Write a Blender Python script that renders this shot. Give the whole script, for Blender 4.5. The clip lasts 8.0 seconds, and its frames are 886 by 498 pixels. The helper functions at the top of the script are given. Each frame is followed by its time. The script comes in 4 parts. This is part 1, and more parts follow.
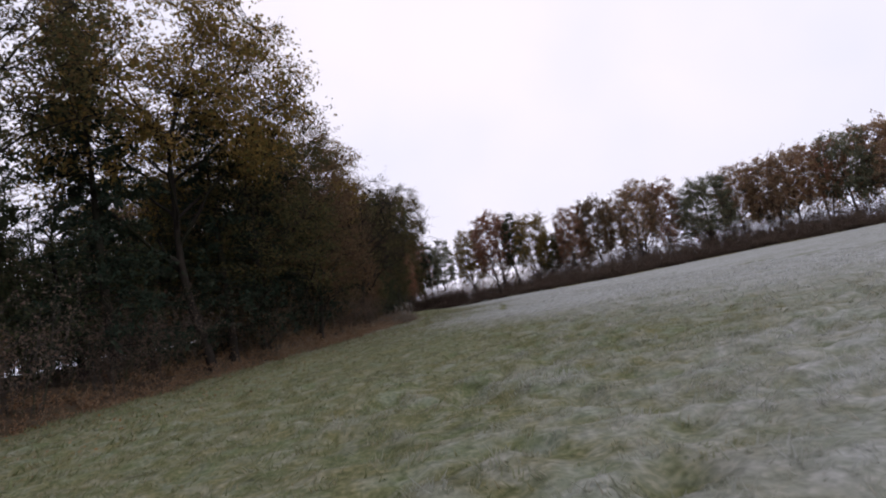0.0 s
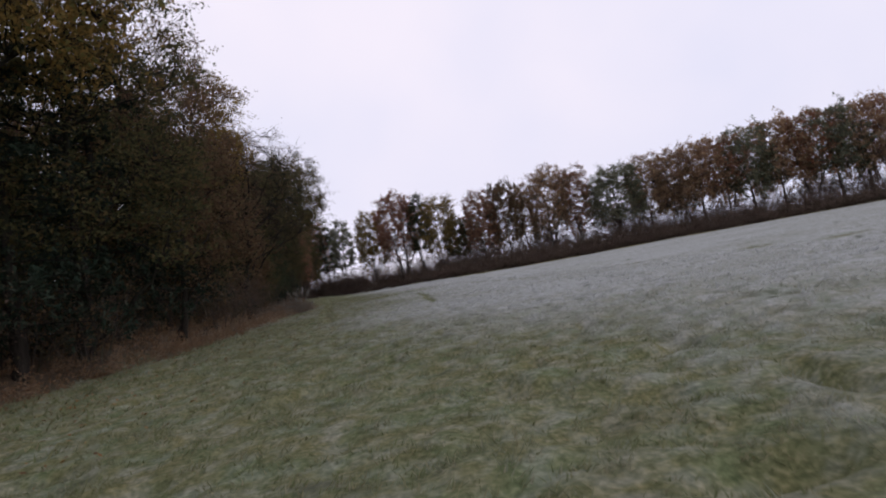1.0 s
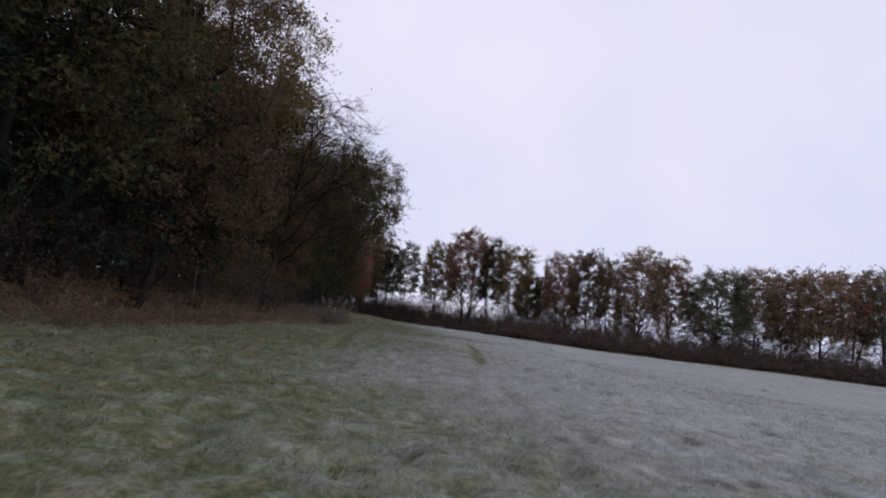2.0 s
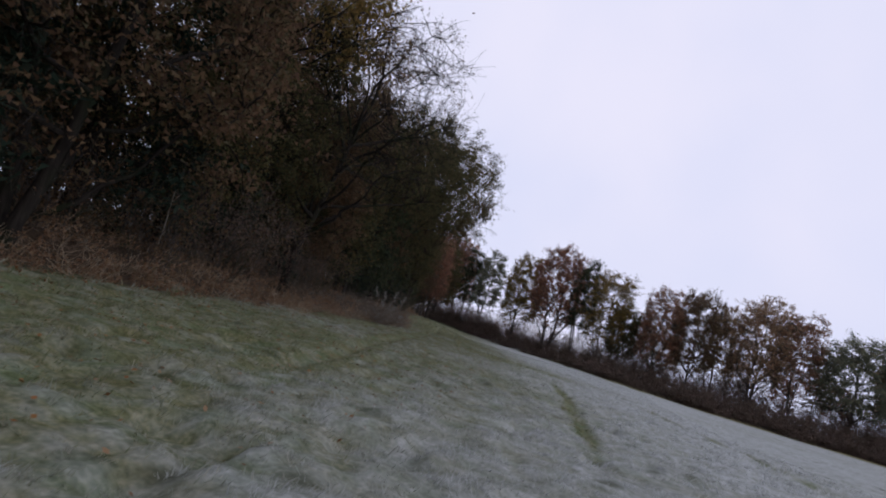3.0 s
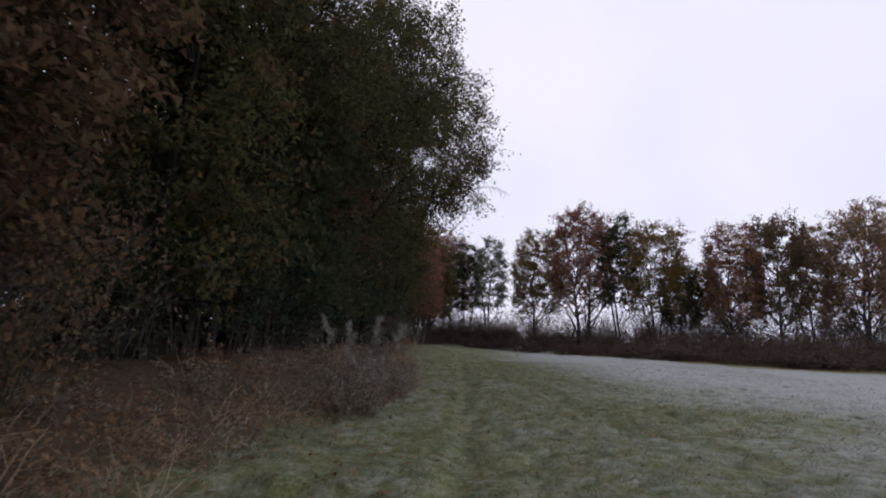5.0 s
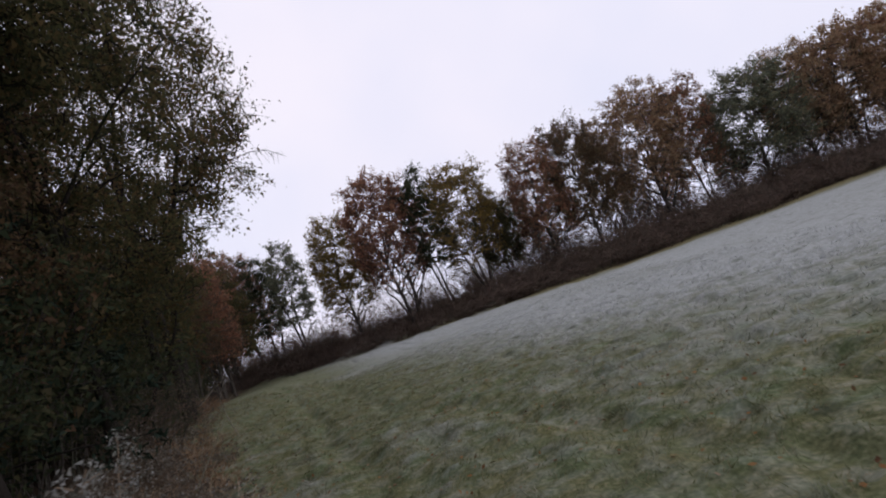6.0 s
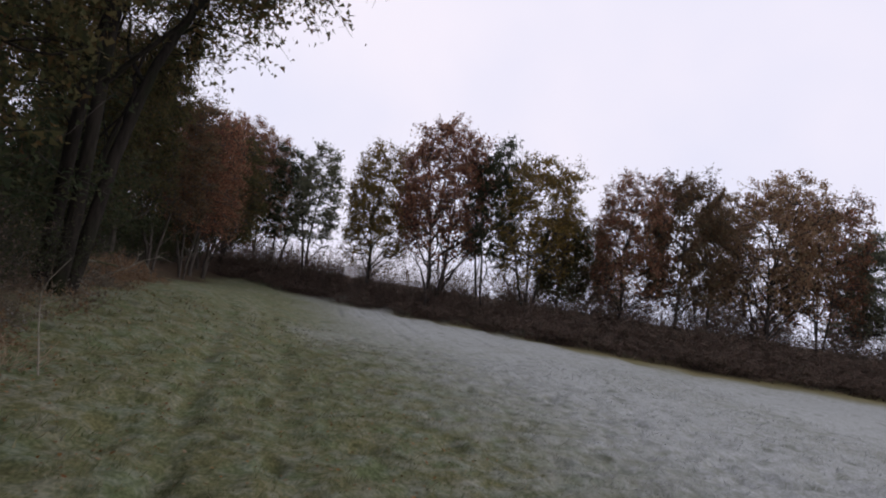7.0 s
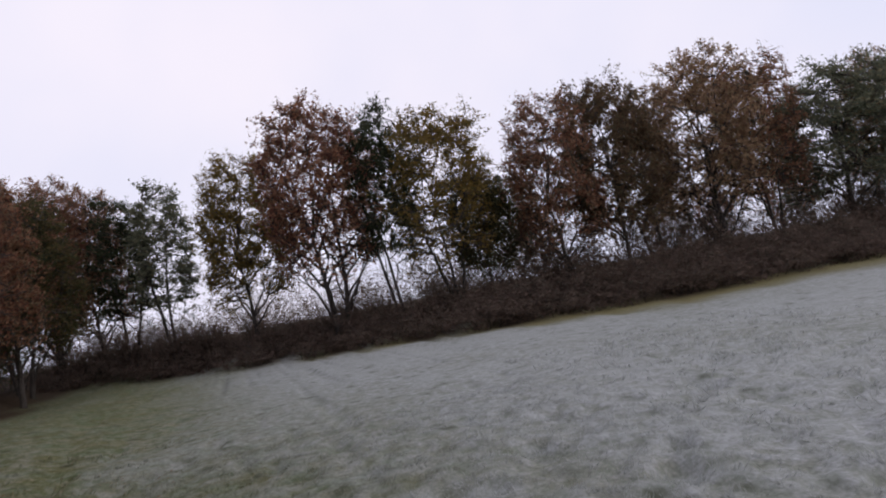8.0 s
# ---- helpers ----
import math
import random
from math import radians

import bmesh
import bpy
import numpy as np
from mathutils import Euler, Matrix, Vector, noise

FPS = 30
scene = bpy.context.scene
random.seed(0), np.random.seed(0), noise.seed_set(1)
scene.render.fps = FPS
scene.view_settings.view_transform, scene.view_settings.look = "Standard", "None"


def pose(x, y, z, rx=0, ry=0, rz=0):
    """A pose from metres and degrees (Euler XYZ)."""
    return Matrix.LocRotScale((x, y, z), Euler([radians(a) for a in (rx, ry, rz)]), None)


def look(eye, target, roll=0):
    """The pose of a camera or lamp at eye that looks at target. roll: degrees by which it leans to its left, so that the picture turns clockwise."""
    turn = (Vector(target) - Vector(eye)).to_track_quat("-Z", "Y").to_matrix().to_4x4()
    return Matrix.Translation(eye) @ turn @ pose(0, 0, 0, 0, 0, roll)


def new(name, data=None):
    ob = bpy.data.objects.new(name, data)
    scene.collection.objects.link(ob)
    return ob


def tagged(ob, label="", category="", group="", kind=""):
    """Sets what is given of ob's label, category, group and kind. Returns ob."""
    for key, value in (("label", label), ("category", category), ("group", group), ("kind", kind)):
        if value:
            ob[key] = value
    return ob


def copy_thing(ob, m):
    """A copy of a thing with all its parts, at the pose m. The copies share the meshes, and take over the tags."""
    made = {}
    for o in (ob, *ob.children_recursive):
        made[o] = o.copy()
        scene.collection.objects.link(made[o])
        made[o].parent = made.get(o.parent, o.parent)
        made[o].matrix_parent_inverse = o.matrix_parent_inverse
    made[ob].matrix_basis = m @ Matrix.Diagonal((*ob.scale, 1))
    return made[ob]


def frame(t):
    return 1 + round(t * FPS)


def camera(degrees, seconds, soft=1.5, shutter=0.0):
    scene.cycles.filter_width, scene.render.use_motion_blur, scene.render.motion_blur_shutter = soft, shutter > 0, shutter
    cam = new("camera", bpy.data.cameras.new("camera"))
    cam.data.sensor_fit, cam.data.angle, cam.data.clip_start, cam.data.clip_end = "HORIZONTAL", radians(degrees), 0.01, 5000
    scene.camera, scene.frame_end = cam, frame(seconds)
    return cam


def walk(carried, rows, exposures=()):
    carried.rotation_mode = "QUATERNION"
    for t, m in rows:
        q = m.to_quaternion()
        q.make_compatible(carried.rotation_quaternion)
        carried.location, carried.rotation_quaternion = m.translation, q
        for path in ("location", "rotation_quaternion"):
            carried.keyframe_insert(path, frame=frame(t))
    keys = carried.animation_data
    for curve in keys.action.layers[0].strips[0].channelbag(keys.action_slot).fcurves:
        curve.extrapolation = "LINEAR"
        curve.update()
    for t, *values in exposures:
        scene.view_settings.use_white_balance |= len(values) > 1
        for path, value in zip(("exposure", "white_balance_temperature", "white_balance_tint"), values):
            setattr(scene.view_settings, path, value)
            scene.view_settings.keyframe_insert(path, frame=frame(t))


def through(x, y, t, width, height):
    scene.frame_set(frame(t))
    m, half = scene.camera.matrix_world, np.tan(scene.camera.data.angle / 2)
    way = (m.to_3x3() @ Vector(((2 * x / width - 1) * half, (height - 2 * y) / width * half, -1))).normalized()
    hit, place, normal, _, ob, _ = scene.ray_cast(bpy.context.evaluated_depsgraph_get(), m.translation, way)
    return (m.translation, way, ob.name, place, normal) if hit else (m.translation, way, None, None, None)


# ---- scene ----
cam = camera(73.0, 8.0, soft=2.0, shutter=0.06)
PATH = [
    (0, (3.042, 1.461, 1.267), (2.934, 3.45, 1.448), -11.6),
    (0.2, (2.4, 3.601, 1.331), (2.432, 5.595, 1.475), -14.6),
    (0.5, (1.624, 6.797, 1.44), (1.821, 8.786, 1.529), -17.8),
    (0.8, (1.275, 9.963, 1.556), (1.545, 11.943, 1.621), -16.2),
    (1, (1.253, 12.045, 1.607), (1.479, 14.031, 1.678), -10.5),
    (1.2, (1.392, 14.097, 1.604), (1.514, 16.09, 1.73), -0.6),
    (2.3, (2.326, 25.825, 1.455), (2.305, 27.81, 1.7), 7.3),
    (2.5, (2.349, 28.149, 1.474), (2.255, 30.132, 1.711), 7.0),
    (2.7, (2.274, 30.532, 1.504), (2.063, 32.509, 1.721), 11.4),
    (3, (1.987, 34.095, 1.551), (1.676, 36.059, 1.774), 16.7),
    (3.3, (1.561, 37.549, 1.54), (1.137, 39.482, 1.828), 14.8),
    (3.5, (1.138, 39.867, 1.535), (0.632, 41.778, 1.833), 14.1),
    (3.7, (0.604, 42.232, 1.581), (0.072, 44.139, 1.863), 13.9),
    (4, (-0.295, 45.853, 1.644), (-0.794, 47.769, 1.929), 12.2),
    (4.2, (-0.937, 48.263, 1.627), (-1.399, 50.185, 1.926), 8.1),
    (5.3, (-4.115, 63.71, 2.142), (-4.021, 65.689, 2.415), -6.8),
    (5.5, (-4.514, 66.384, 2.216), (-4.193, 68.344, 2.446), -18.1),
    (5.7, (-4.773, 68.832, 2.265), (-4.319, 70.771, 2.452), -23.5),
    (6, (-4.982, 72.211, 2.34), (-4.493, 74.144, 2.508), -20.3),
    (6.2, (-4.912, 74.431, 2.395), (-4.438, 76.368, 2.556), -15.2),
    (6.5, (-4.508, 77.774, 2.539), (-4.021, 79.708, 2.685), -9.9),
    (6.7, (-4.236, 80.132, 2.682), (-3.832, 82.086, 2.818), 0.1),
    (7, (-3.878, 83.75, 2.979), (-3.506, 85.711, 3.116), 8.9),
    (7.3, (-3.46, 87.312, 3.055), (-3.074, 89.269, 3.207), 9.9),
    (7.5, (-2.981, 89.72, 3.031), (-2.576, 91.673, 3.176), 6.9),
    (7.7, (-2.335, 92.158, 2.972), (-1.881, 94.098, 3.138), 3.3),
    (8, (-1.237, 95.725, 2.854), (-0.54, 97.594, 3.0), -10.8),
]
walk(cam, [(t, look(eye, target, roll)) for t, eye, target, roll in PATH],
     exposures=[(0.0, 0.13, 6500, 10), (1.2, -0.06, 6400, 10), (2.4, -0.16, 6000, 9), (3.2, -0.11, 6000, 9), (4.2, 0.05, 6150, 9), (5.5, 0.0, 6350, 8), (8.0, 0.0, 6450, 9)])

# ---- world, sun ----
world = bpy.data.worlds.new("overcast_sky")
scene.world = world
world.use_nodes = True
wn, wl = world.node_tree.nodes, world.node_tree.links
wn.clear()
w_sky = wn.new("ShaderNodeTexSky")
w_sky.sky_type = 'NISHITA'
w_sky.sun_disc = False
w_sky.sun_elevation, w_sky.sun_rotation = radians(14), radians(120)
w_sky.air_density, w_sky.dust_density = 1.0, 4.0
w_clear = wn.new("ShaderNodeBackground")
w_clear.inputs[1].default_value = 0.05
w_noise = wn.new("ShaderNodeTexNoise")
w_noise.inputs["Scale"].default_value = 1.6
w_noise.inputs["Detail"].default_value = 4
w_ramp = wn.new("ShaderNodeValToRGB")
w_ramp.color_ramp.elements[0].position, w_ramp.color_ramp.elements[0].color = 0.30, (0.66, 0.68, 0.86, 1)
w_ramp.color_ramp.elements[1].position, w_ramp.color_ramp.elements[1].color = 0.70, (0.86, 0.80, 0.90, 1)
w_cloud = wn.new("ShaderNodeBackground")
w_cloud.inputs[1].default_value = 1.2
w_mix = wn.new("ShaderNodeMixShader")
w_mix.inputs[0].default_value = 0.9
w_out = wn.new("ShaderNodeOutputWorld")
wl.new(w_sky.outputs[0], w_clear.inputs[0])
wl.new(w_noise.outputs[0], w_ramp.inputs[0])
wl.new(w_ramp.outputs[0], w_cloud.inputs[0])
wl.new(w_clear.outputs[0], w_mix.inputs[1])
wl.new(w_cloud.outputs[0], w_mix.inputs[2])
wl.new(w_mix.outputs[0], w_out.inputs[0])

sun_data = bpy.data.lights.new("sun", 'SUN')
sun_data.energy, sun_data.angle, sun_data.color = 0.5, radians(25), (1.0, 0.96, 0.9)
sun = new("sun", sun_data)
sun.matrix_world = look((60, 40, 40), (0, 80, 0))


# ---- materials ----
def material(name, roughness=0.85, specular=0.2):
    m = bpy.data.materials.new(name)
    m.use_nodes = True
    n, l = m.node_tree.nodes, m.node_tree.links
    b = n["Principled BSDF"]
    b.inputs["Roughness"].default_value = roughness
    b.inputs["Specular IOR Level"].default_value = specular
    return m, n, l, b


def ramp(n, stops):
    r = n.new("ShaderNodeValToRGB")
    e = r.color_ramp.elements
    while len(e) < len(stops):
        e.new(0.5)
    for k, (p, c) in enumerate(stops):
        e[k].position, e[k].color = p, (*c, 1)
    return r


def noise_node(n, l, scale, detail=4.0, vector=None):
    t = n.new("ShaderNodeTexNoise")
    t.inputs["Scale"].default_value, t.inputs["Detail"].default_value = scale, detail
    if vector is not None:
        l.new(vector, t.inputs["Vector"])
    return t


def mix_colour(n, l, fac, a, b, mode='MIX'):
    m = n.new("ShaderNodeMix")
    m.data_type, m.blend_type = 'RGBA', mode
    for sock, v in ((m.inputs[0], fac), (m.inputs[6], a), (m.inputs[7], b)):
        if isinstance(v, (int, float)):
            sock.default_value = v
        elif isinstance(v, tuple):
            sock.default_value = (*v, 1)
        else:
            l.new(v, sock)
    return m.outputs[2]


def bump(n, l, b, height, strength, distance):
    k = n.new("ShaderNodeBump")
    k.inputs["Strength"].default_value, k.inputs["Distance"].default_value = strength, distance
    l.new(height, k.inputs["Height"])
    l.new(k.outputs[0], b.inputs["Normal"])


def attribute(n, name):
    a = n.new("ShaderNodeAttribute")
    a.attribute_name = name
    return a.outputs["Fac"]


def leaf_material(name, colours, through=0.5):
    """Autumn foliage: every leaf takes its own tone, each tree leans a little towards one of them."""
    m, n, l, b = material(name, 0.9, 0.08)
    g = n.new("ShaderNodeNewGeometry")
    o = n.new("ShaderNodeObjectInfo")
    add = n.new("ShaderNodeMath")
    add.operation = 'MULTIPLY_ADD'
    l.new(o.outputs["Random"], add.inputs[0])
    add.inputs[1].default_value = 0.25
    l.new(g.outputs["Random Per Island"], add.inputs[2])
    sub = n.new("ShaderNodeMath")
    sub.operation = 'SUBTRACT'
    l.new(add.outputs[0], sub.inputs[0])
    sub.inputs[1].default_value = 0.12
    r = ramp(n, [(k / (len(colours) - 1), c) for k, c in enumerate(colours)])
    l.new(sub.outputs[0], r.inputs[0])
    t = n.new("ShaderNodeTexCoord")
    big = noise_node(n, l, 0.5, 2, t.outputs["Object"])
    tone = mix_colour(n, l, big.outputs[0], r.outputs[0], (0.75, 0.7, 0.66), 'MULTIPLY')
    l.new(tone, b.inputs["Base Color"])
    tr = n.new("ShaderNodeBsdfTranslucent")
    l.new(tone, tr.inputs[0])
    mx = n.new("ShaderNodeMixShader")
    mx.inputs[0].default_value = through
    l.new(b.outputs[0], mx.inputs[1])
    l.new(tr.outputs[0], mx.inputs[2])
    l.new(mx.outputs[0], n["Material Output"].inputs[0])
    return m


def bark_material(name, dark, light, moss=(0.03, 0.04, 0.015)):
    m, n, l, b = material(name, 0.95, 0.1)
    t = n.new("ShaderNodeTexCoord")
    mp = n.new("ShaderNodeMapping")
    mp.inputs["Scale"].default_value = (9, 9, 1.6)
    l.new(t.outputs["Object"], mp.inputs[0])
    a = noise_node(n, l, 1.5, 6, mp.outputs[0])
    r = ramp(n, [(0.3, dark), (0.7, light)])
    l.new(a.outputs[0], r.inputs[0])
    big = noise_node(n, l, 0.7, 3, t.outputs["Object"])
    mr = ramp(n, [(0.5, (0, 0, 0)), (0.68, (1, 1, 1))])
    l.new(big.outputs[0], mr.inputs[0])
    l.new(mix_colour(n, l, mr.outputs[0], r.outputs[0], moss), b.inputs["Base Color"])
    bump(n, l, b, a.outputs[0], 0.8, 0.03)
    return m


RUST = leaf_material("rust_leaves", [(0.137, 0.057, 0.045), (0.251, 0.118, 0.076), (0.364, 0.193, 0.117), (0.227, 0.181, 0.117)])
BROWN = leaf_material("brown_leaves", [(0.088, 0.060, 0.042), (0.146, 0.090, 0.056), (0.190, 0.126, 0.070), (0.126, 0.114, 0.068)])
OCHRE = leaf_material("ochre_leaves", [(0.131, 0.100, 0.037), (0.221, 0.147, 0.048), (0.276, 0.185, 0.056), (0.131, 0.131, 0.047)])
# Next two, for far trees only: distance haze put into lighter leaf colours.
HAZY_TAWNY = leaf_material("hazy_tawny_leaves", [(0.228, 0.148, 0.101), (0.323, 0.202, 0.128), (0.403, 0.269, 0.155), (0.282, 0.242, 0.148)])
HAZY_ALDER = leaf_material("hazy_grey_green_leaves", [(0.108, 0.122, 0.089), (0.144, 0.166, 0.115), (0.194, 0.208, 0.137), (0.245, 0.216, 0.129)])
OLIVE = leaf_material("olive_leaves", [(0.050, 0.057, 0.032), (0.087, 0.089, 0.041), (0.124, 0.108, 0.049), (0.146, 0.095, 0.044)])
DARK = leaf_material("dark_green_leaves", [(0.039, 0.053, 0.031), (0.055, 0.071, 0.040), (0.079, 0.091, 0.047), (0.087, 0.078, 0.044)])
NEEDLE = leaf_material("spruce_needles", [(0.016, 0.028, 0.02), (0.024, 0.038, 0.026), (0.04, 0.05, 0.036)], 0.1)
SCRUB = leaf_material("scrub_leaves", [(0.135, 0.098, 0.084), (0.170, 0.122, 0.102), (0.195, 0.145, 0.115), (0.148, 0.130, 0.105)])
BRACKEN = leaf_material("dead_bracken", [(0.151, 0.085, 0.050), (0.251, 0.150, 0.090), (0.363, 0.250, 0.163), (0.201, 0.150, 0.082)])
WEED = leaf_material("withered_weed", [(0.10, 0.08, 0.06), (0.16, 0.13, 0.10), (0.22, 0.20, 0.17), (0.34, 0.34, 0.32)])
FROSTED = leaf_material("frosted_leaves", [(0.136, 0.125, 0.103), (0.285, 0.285, 0.263), (0.477, 0.491, 0.491), (0.114, 0.125, 0.081)])
BARK = bark_material("grey_brown_bark", (0.040, 0.034, 0.031), (0.100, 0.086, 0.078), (0.044, 0.050, 0.027))
# Darker copy of BARK for the wood's trees, shade put into the colour.
SHADE_BARK = bark_material("shaded_dark_bark", (0.012, 0.010, 0.009), (0.032, 0.027, 0.023), (0.016, 0.020, 0.009))
PALE_BARK = bark_material("pale_dead_wood", (0.16, 0.14, 0.11), (0.34, 0.31, 0.26), (0.10, 0.10, 0.06))
STEM = bark_material("bramble_stems", (0.10, 0.07, 0.05), (0.30, 0.23, 0.17), (0.12, 0.09, 0.06))

STRAW = bark_material("straw", (0.24, 0.18, 0.12), (0.46, 0.37, 0.27), (0.22, 0.16, 0.10))


def ground_material():
    m, n, l, b = material("frosted_meadow", 0.95, 0.1)
    t = n.new("ShaderNodeTexCoord")
    fine = noise_node(n, l, 16.0, 6, t.outputs["Object"])
    mid = noise_node(n, l, 0.9, 5, t.outputs["Object"])
    tuft = noise_node(n, l, 3.4, 4, t.outputs["Object"])
    crest = ramp(n, [(0.36, (0, 0, 0)), (0.62, (1, 1, 1))])
    l.new(tuft.outputs[0], crest.inputs[0])
    green = ramp(n, [(0.3, (0.068, 0.074, 0.034)), (0.5, (0.124, 0.125, 0.063)), (0.7, (0.20, 0.185, 0.105))])
    l.new(fine.outputs[0], green.inputs[0])
    patch = noise_node(n, l, 1.3, 3, t.outputs["Object"])
    hue = ramp(n, [(0.36, (0.86, 1.0, 0.96)), (0.5, (0.98, 1.0, 0.98)), (0.64, (1.05, 1.0, 0.92))])
    l.new(patch.outputs[0], hue.inputs[0])
    green_ = mix_colour(n, l, 1.0, green.outputs[0], hue.outputs[0], 'MULTIPLY')
    rime = ramp(n, [(0.28, (0.24, 0.245, 0.225)), (0.5, (0.31, 0.315, 0.305)), (0.72, (0.385, 0.385, 0.39))])
    l.new(fine.outputs[0], rime.inputs[0])
    sum1 = n.new("ShaderNodeMath")
    sum1.operation = 'MULTIPLY_ADD'
    l.new(crest.outputs[0], sum1.inputs[0])
    sum1.inputs[1].default_value = 0.26
    l.new(attribute(n, "frost"), sum1.inputs[2])
    sum2 = n.new("ShaderNodeMath")
    sum2.operation = 'MULTIPLY_ADD'
    l.new(mid.outputs[0], sum2.inputs[0])
    sum2.inputs[1].default_value = 0.4
    l.new(sum1.outputs[0], sum2.inputs[2])
    cover = ramp(n, [(0.0, (0, 0, 0)), (1.0, (1, 1, 1))])
    rng_ = n.new("ShaderNodeMapRange")
    l.new(sum2.outputs[0], rng_.inputs[0])
    rng_.inputs[1].default_value, rng_.inputs[2].default_value = 0.28, 1.22
    l.new(rng_.outputs[0], cover.inputs[0])
    grass = mix_colour(n, l, cover.outputs[0], green_, rime.outputs[0])
    soil = ramp(n, [(0.3, (0.03, 0.022, 0.016)), (0.7, (0.09, 0.062, 0.04))])
    l.new(fine.outputs[0], soil.inputs[0])
    dimple = noise_node(n, l, 4.5, 3, t.outputs["Object"])
    # Shade between the tussocks, put into the grass colour.
    hollow_shade = ramp(n, [(0.0, (0.88, 0.89, 0.86)), (0.4, (0.96, 0.97, 0.95)), (1.0, (1.05, 1.05, 1.05))])
    l.new(crest.outputs[0], hollow_shade.inputs[0])
    grass = mix_colour(n, l, 1.0, grass, hollow_shade.outputs[0], 'MULTIPLY')
    warp = n.new("ShaderNodeMixRGB")
    warp.inputs[0].default_value = 0.12
    l.new(t.outputs["Object"], warp.inputs[1])
    l.new(dimple.outputs[1], warp.inputs[2])
    pit_cells = n.new("ShaderNodeTexVoronoi")
    pit_cells.inputs["Scale"].default_value = 1.2
    l.new(warp.outputs[0], pit_cells.inputs["Vector"])
    # Scattered pits darkened in the colour, as shade would darken them.
    pit_shade = ramp(n, [(0.10, (0.45, 0.46, 0.40)), (0.26, (0.87, 0.88, 0.85)), (0.42, (1.03, 1.03, 1.03))])
    l.new(pit_cells.outputs["Distance"], pit_shade.inputs[0])
    cell = n.new("ShaderNodeTexVoronoi")
    cell.feature = 'SMOOTH_F1'
    cell.inputs["Scale"].default_value = 6.5
    cell.inputs["Smoothness"].default_value = 0.35
    l.new(warp.outputs[0], cell.inputs["Vector"])
    # Colour darkens towards the gaps between clods: painted shade.
    clod_shade = ramp(n, [(0.12, (1.05, 1.05, 1.05)), (0.42, (0.99, 0.99, 0.98)), (0.7, (0.92, 0.93, 0.90))])
    l.new(cell.outputs["Distance"], clod_shade.inputs[0])
    grass = mix_colour(n, l, 1.0, grass, clod_shade.outputs[0], 'MULTIPLY')
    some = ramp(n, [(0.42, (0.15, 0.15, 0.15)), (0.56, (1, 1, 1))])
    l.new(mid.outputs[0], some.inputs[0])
    grass = mix_colour(n, l, some.outputs[0], grass, mix_colour(n, l, 1.0, grass, pit_shade.outputs[0], 'MULTIPLY'))
    yellow = ramp(n, [(0.3, (0.12, 0.105, 0.045)), (0.7, (0.20, 0.17, 0.085))])
    l.new(fine.outputs[0], yellow.inputs[0])
    grass = mix_colour(n, l, attribute(n, "verge"), grass, yellow.outputs[0])
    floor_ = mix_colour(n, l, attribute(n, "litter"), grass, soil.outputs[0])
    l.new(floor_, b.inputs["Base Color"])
    hsum = n.new("ShaderNodeMath")
    hsum.operation = 'MULTIPLY_ADD'
    l.new(fine.outputs[0], hsum.inputs[0])
    hsum.inputs[1].default_value = 0.25
    l.new(tuft.outputs[0], hsum.inputs[2])
    hcell = n.new("ShaderNodeMath")
    hcell.operation = 'MULTIPLY_ADD'
    l.new(cell.outputs["Distance"], hcell.inputs[0])
    hcell.inputs[1].default_value = -0.3
    l.new(hsum.outputs[0], hcell.inputs[2])
    bump(n, l, b, hcell.outputs[0], 0.7, 0.07)
    return m


def blade_material():
    m, n, l, b = material("frosted_grass_blades", 0.8, 0.25)
    g = n.new("ShaderNodeNewGeometry")
    green = ramp(n, [(0.0, (0.12, 0.135, 0.058)), (0.4, (0.16, 0.18, 0.08)), (0.7, (0.20, 0.205, 0.10)), (1.0, (0.26, 0.225, 0.13))])
    l.new(g.outputs["Random Per Island"], green.inputs[0])
    tone = mix_colour(n, l, attribute(n, "frost"), green.outputs[0], (0.48, 0.49, 0.48))
    l.new(tone, b.inputs["Base Color"])
    tr = n.new("ShaderNodeBsdfTranslucent")
    l.new(tone, tr.inputs[0])
    mx = n.new("ShaderNodeMixShader")
    mx.inputs[0].default_value = 0.45
    l.new(b.outputs[0], mx.inputs[1])
    l.new(tr.outputs[0], mx.inputs[2])
    l.new(mx.outputs[0], n["Material Output"].inputs[0])
    return m


GROUND = ground_material()
BLADE = blade_material()


# ---- plan of the place ----
EDGE_Y = [-400, 0, 20, 30, 40, 55, 65, 75, 88, 98, 106, 116, 150, 165, 400]
EDGE_X = [-20, -14, -11.8, -10.2, -8.9, -8.0, -8.2, -7.4, -7.9, -10.2, -11.8, -12.8, -15, -16, -16]
HEDGE_X = [-400, -22, -13, -2.5, 7.5, 15.5, 23.5, 35, 60, 90, 130, 180, 400]
HEDGE_Y = [164, 160, 155, 148, 138.5, 132, 129, 127, 124, 116, 106, 96, 62]
RUTS = [  # two wheel ruts along the wood, a bent tractor line, a short trodden path
    (((-1.8, 44), (-2.6, 53), (-3.7, 65), (-4.6, 78), (-5.3, 88), (-6.0, 97), (-7.3, 108), (-9.6, 122), (-12, 145)), 0.30, 1.4),
    (((1.2, 71), (-0.6, 74.7), (-1.5, 78), (-2.1, 84), (-3.6, 90), (-4.3, 98), (-5.6, 112), (-8.0, 130)), 0.34, 1.1),
    (((9.6, 68), (11.5, 55), (14, 48), (17.5, 43), (22, 31), (26, 20)), 0.22, 1.0),
    (((4.5, 64), (4.6, 58), (4.0, 47)), 0.20, 0.8),
]
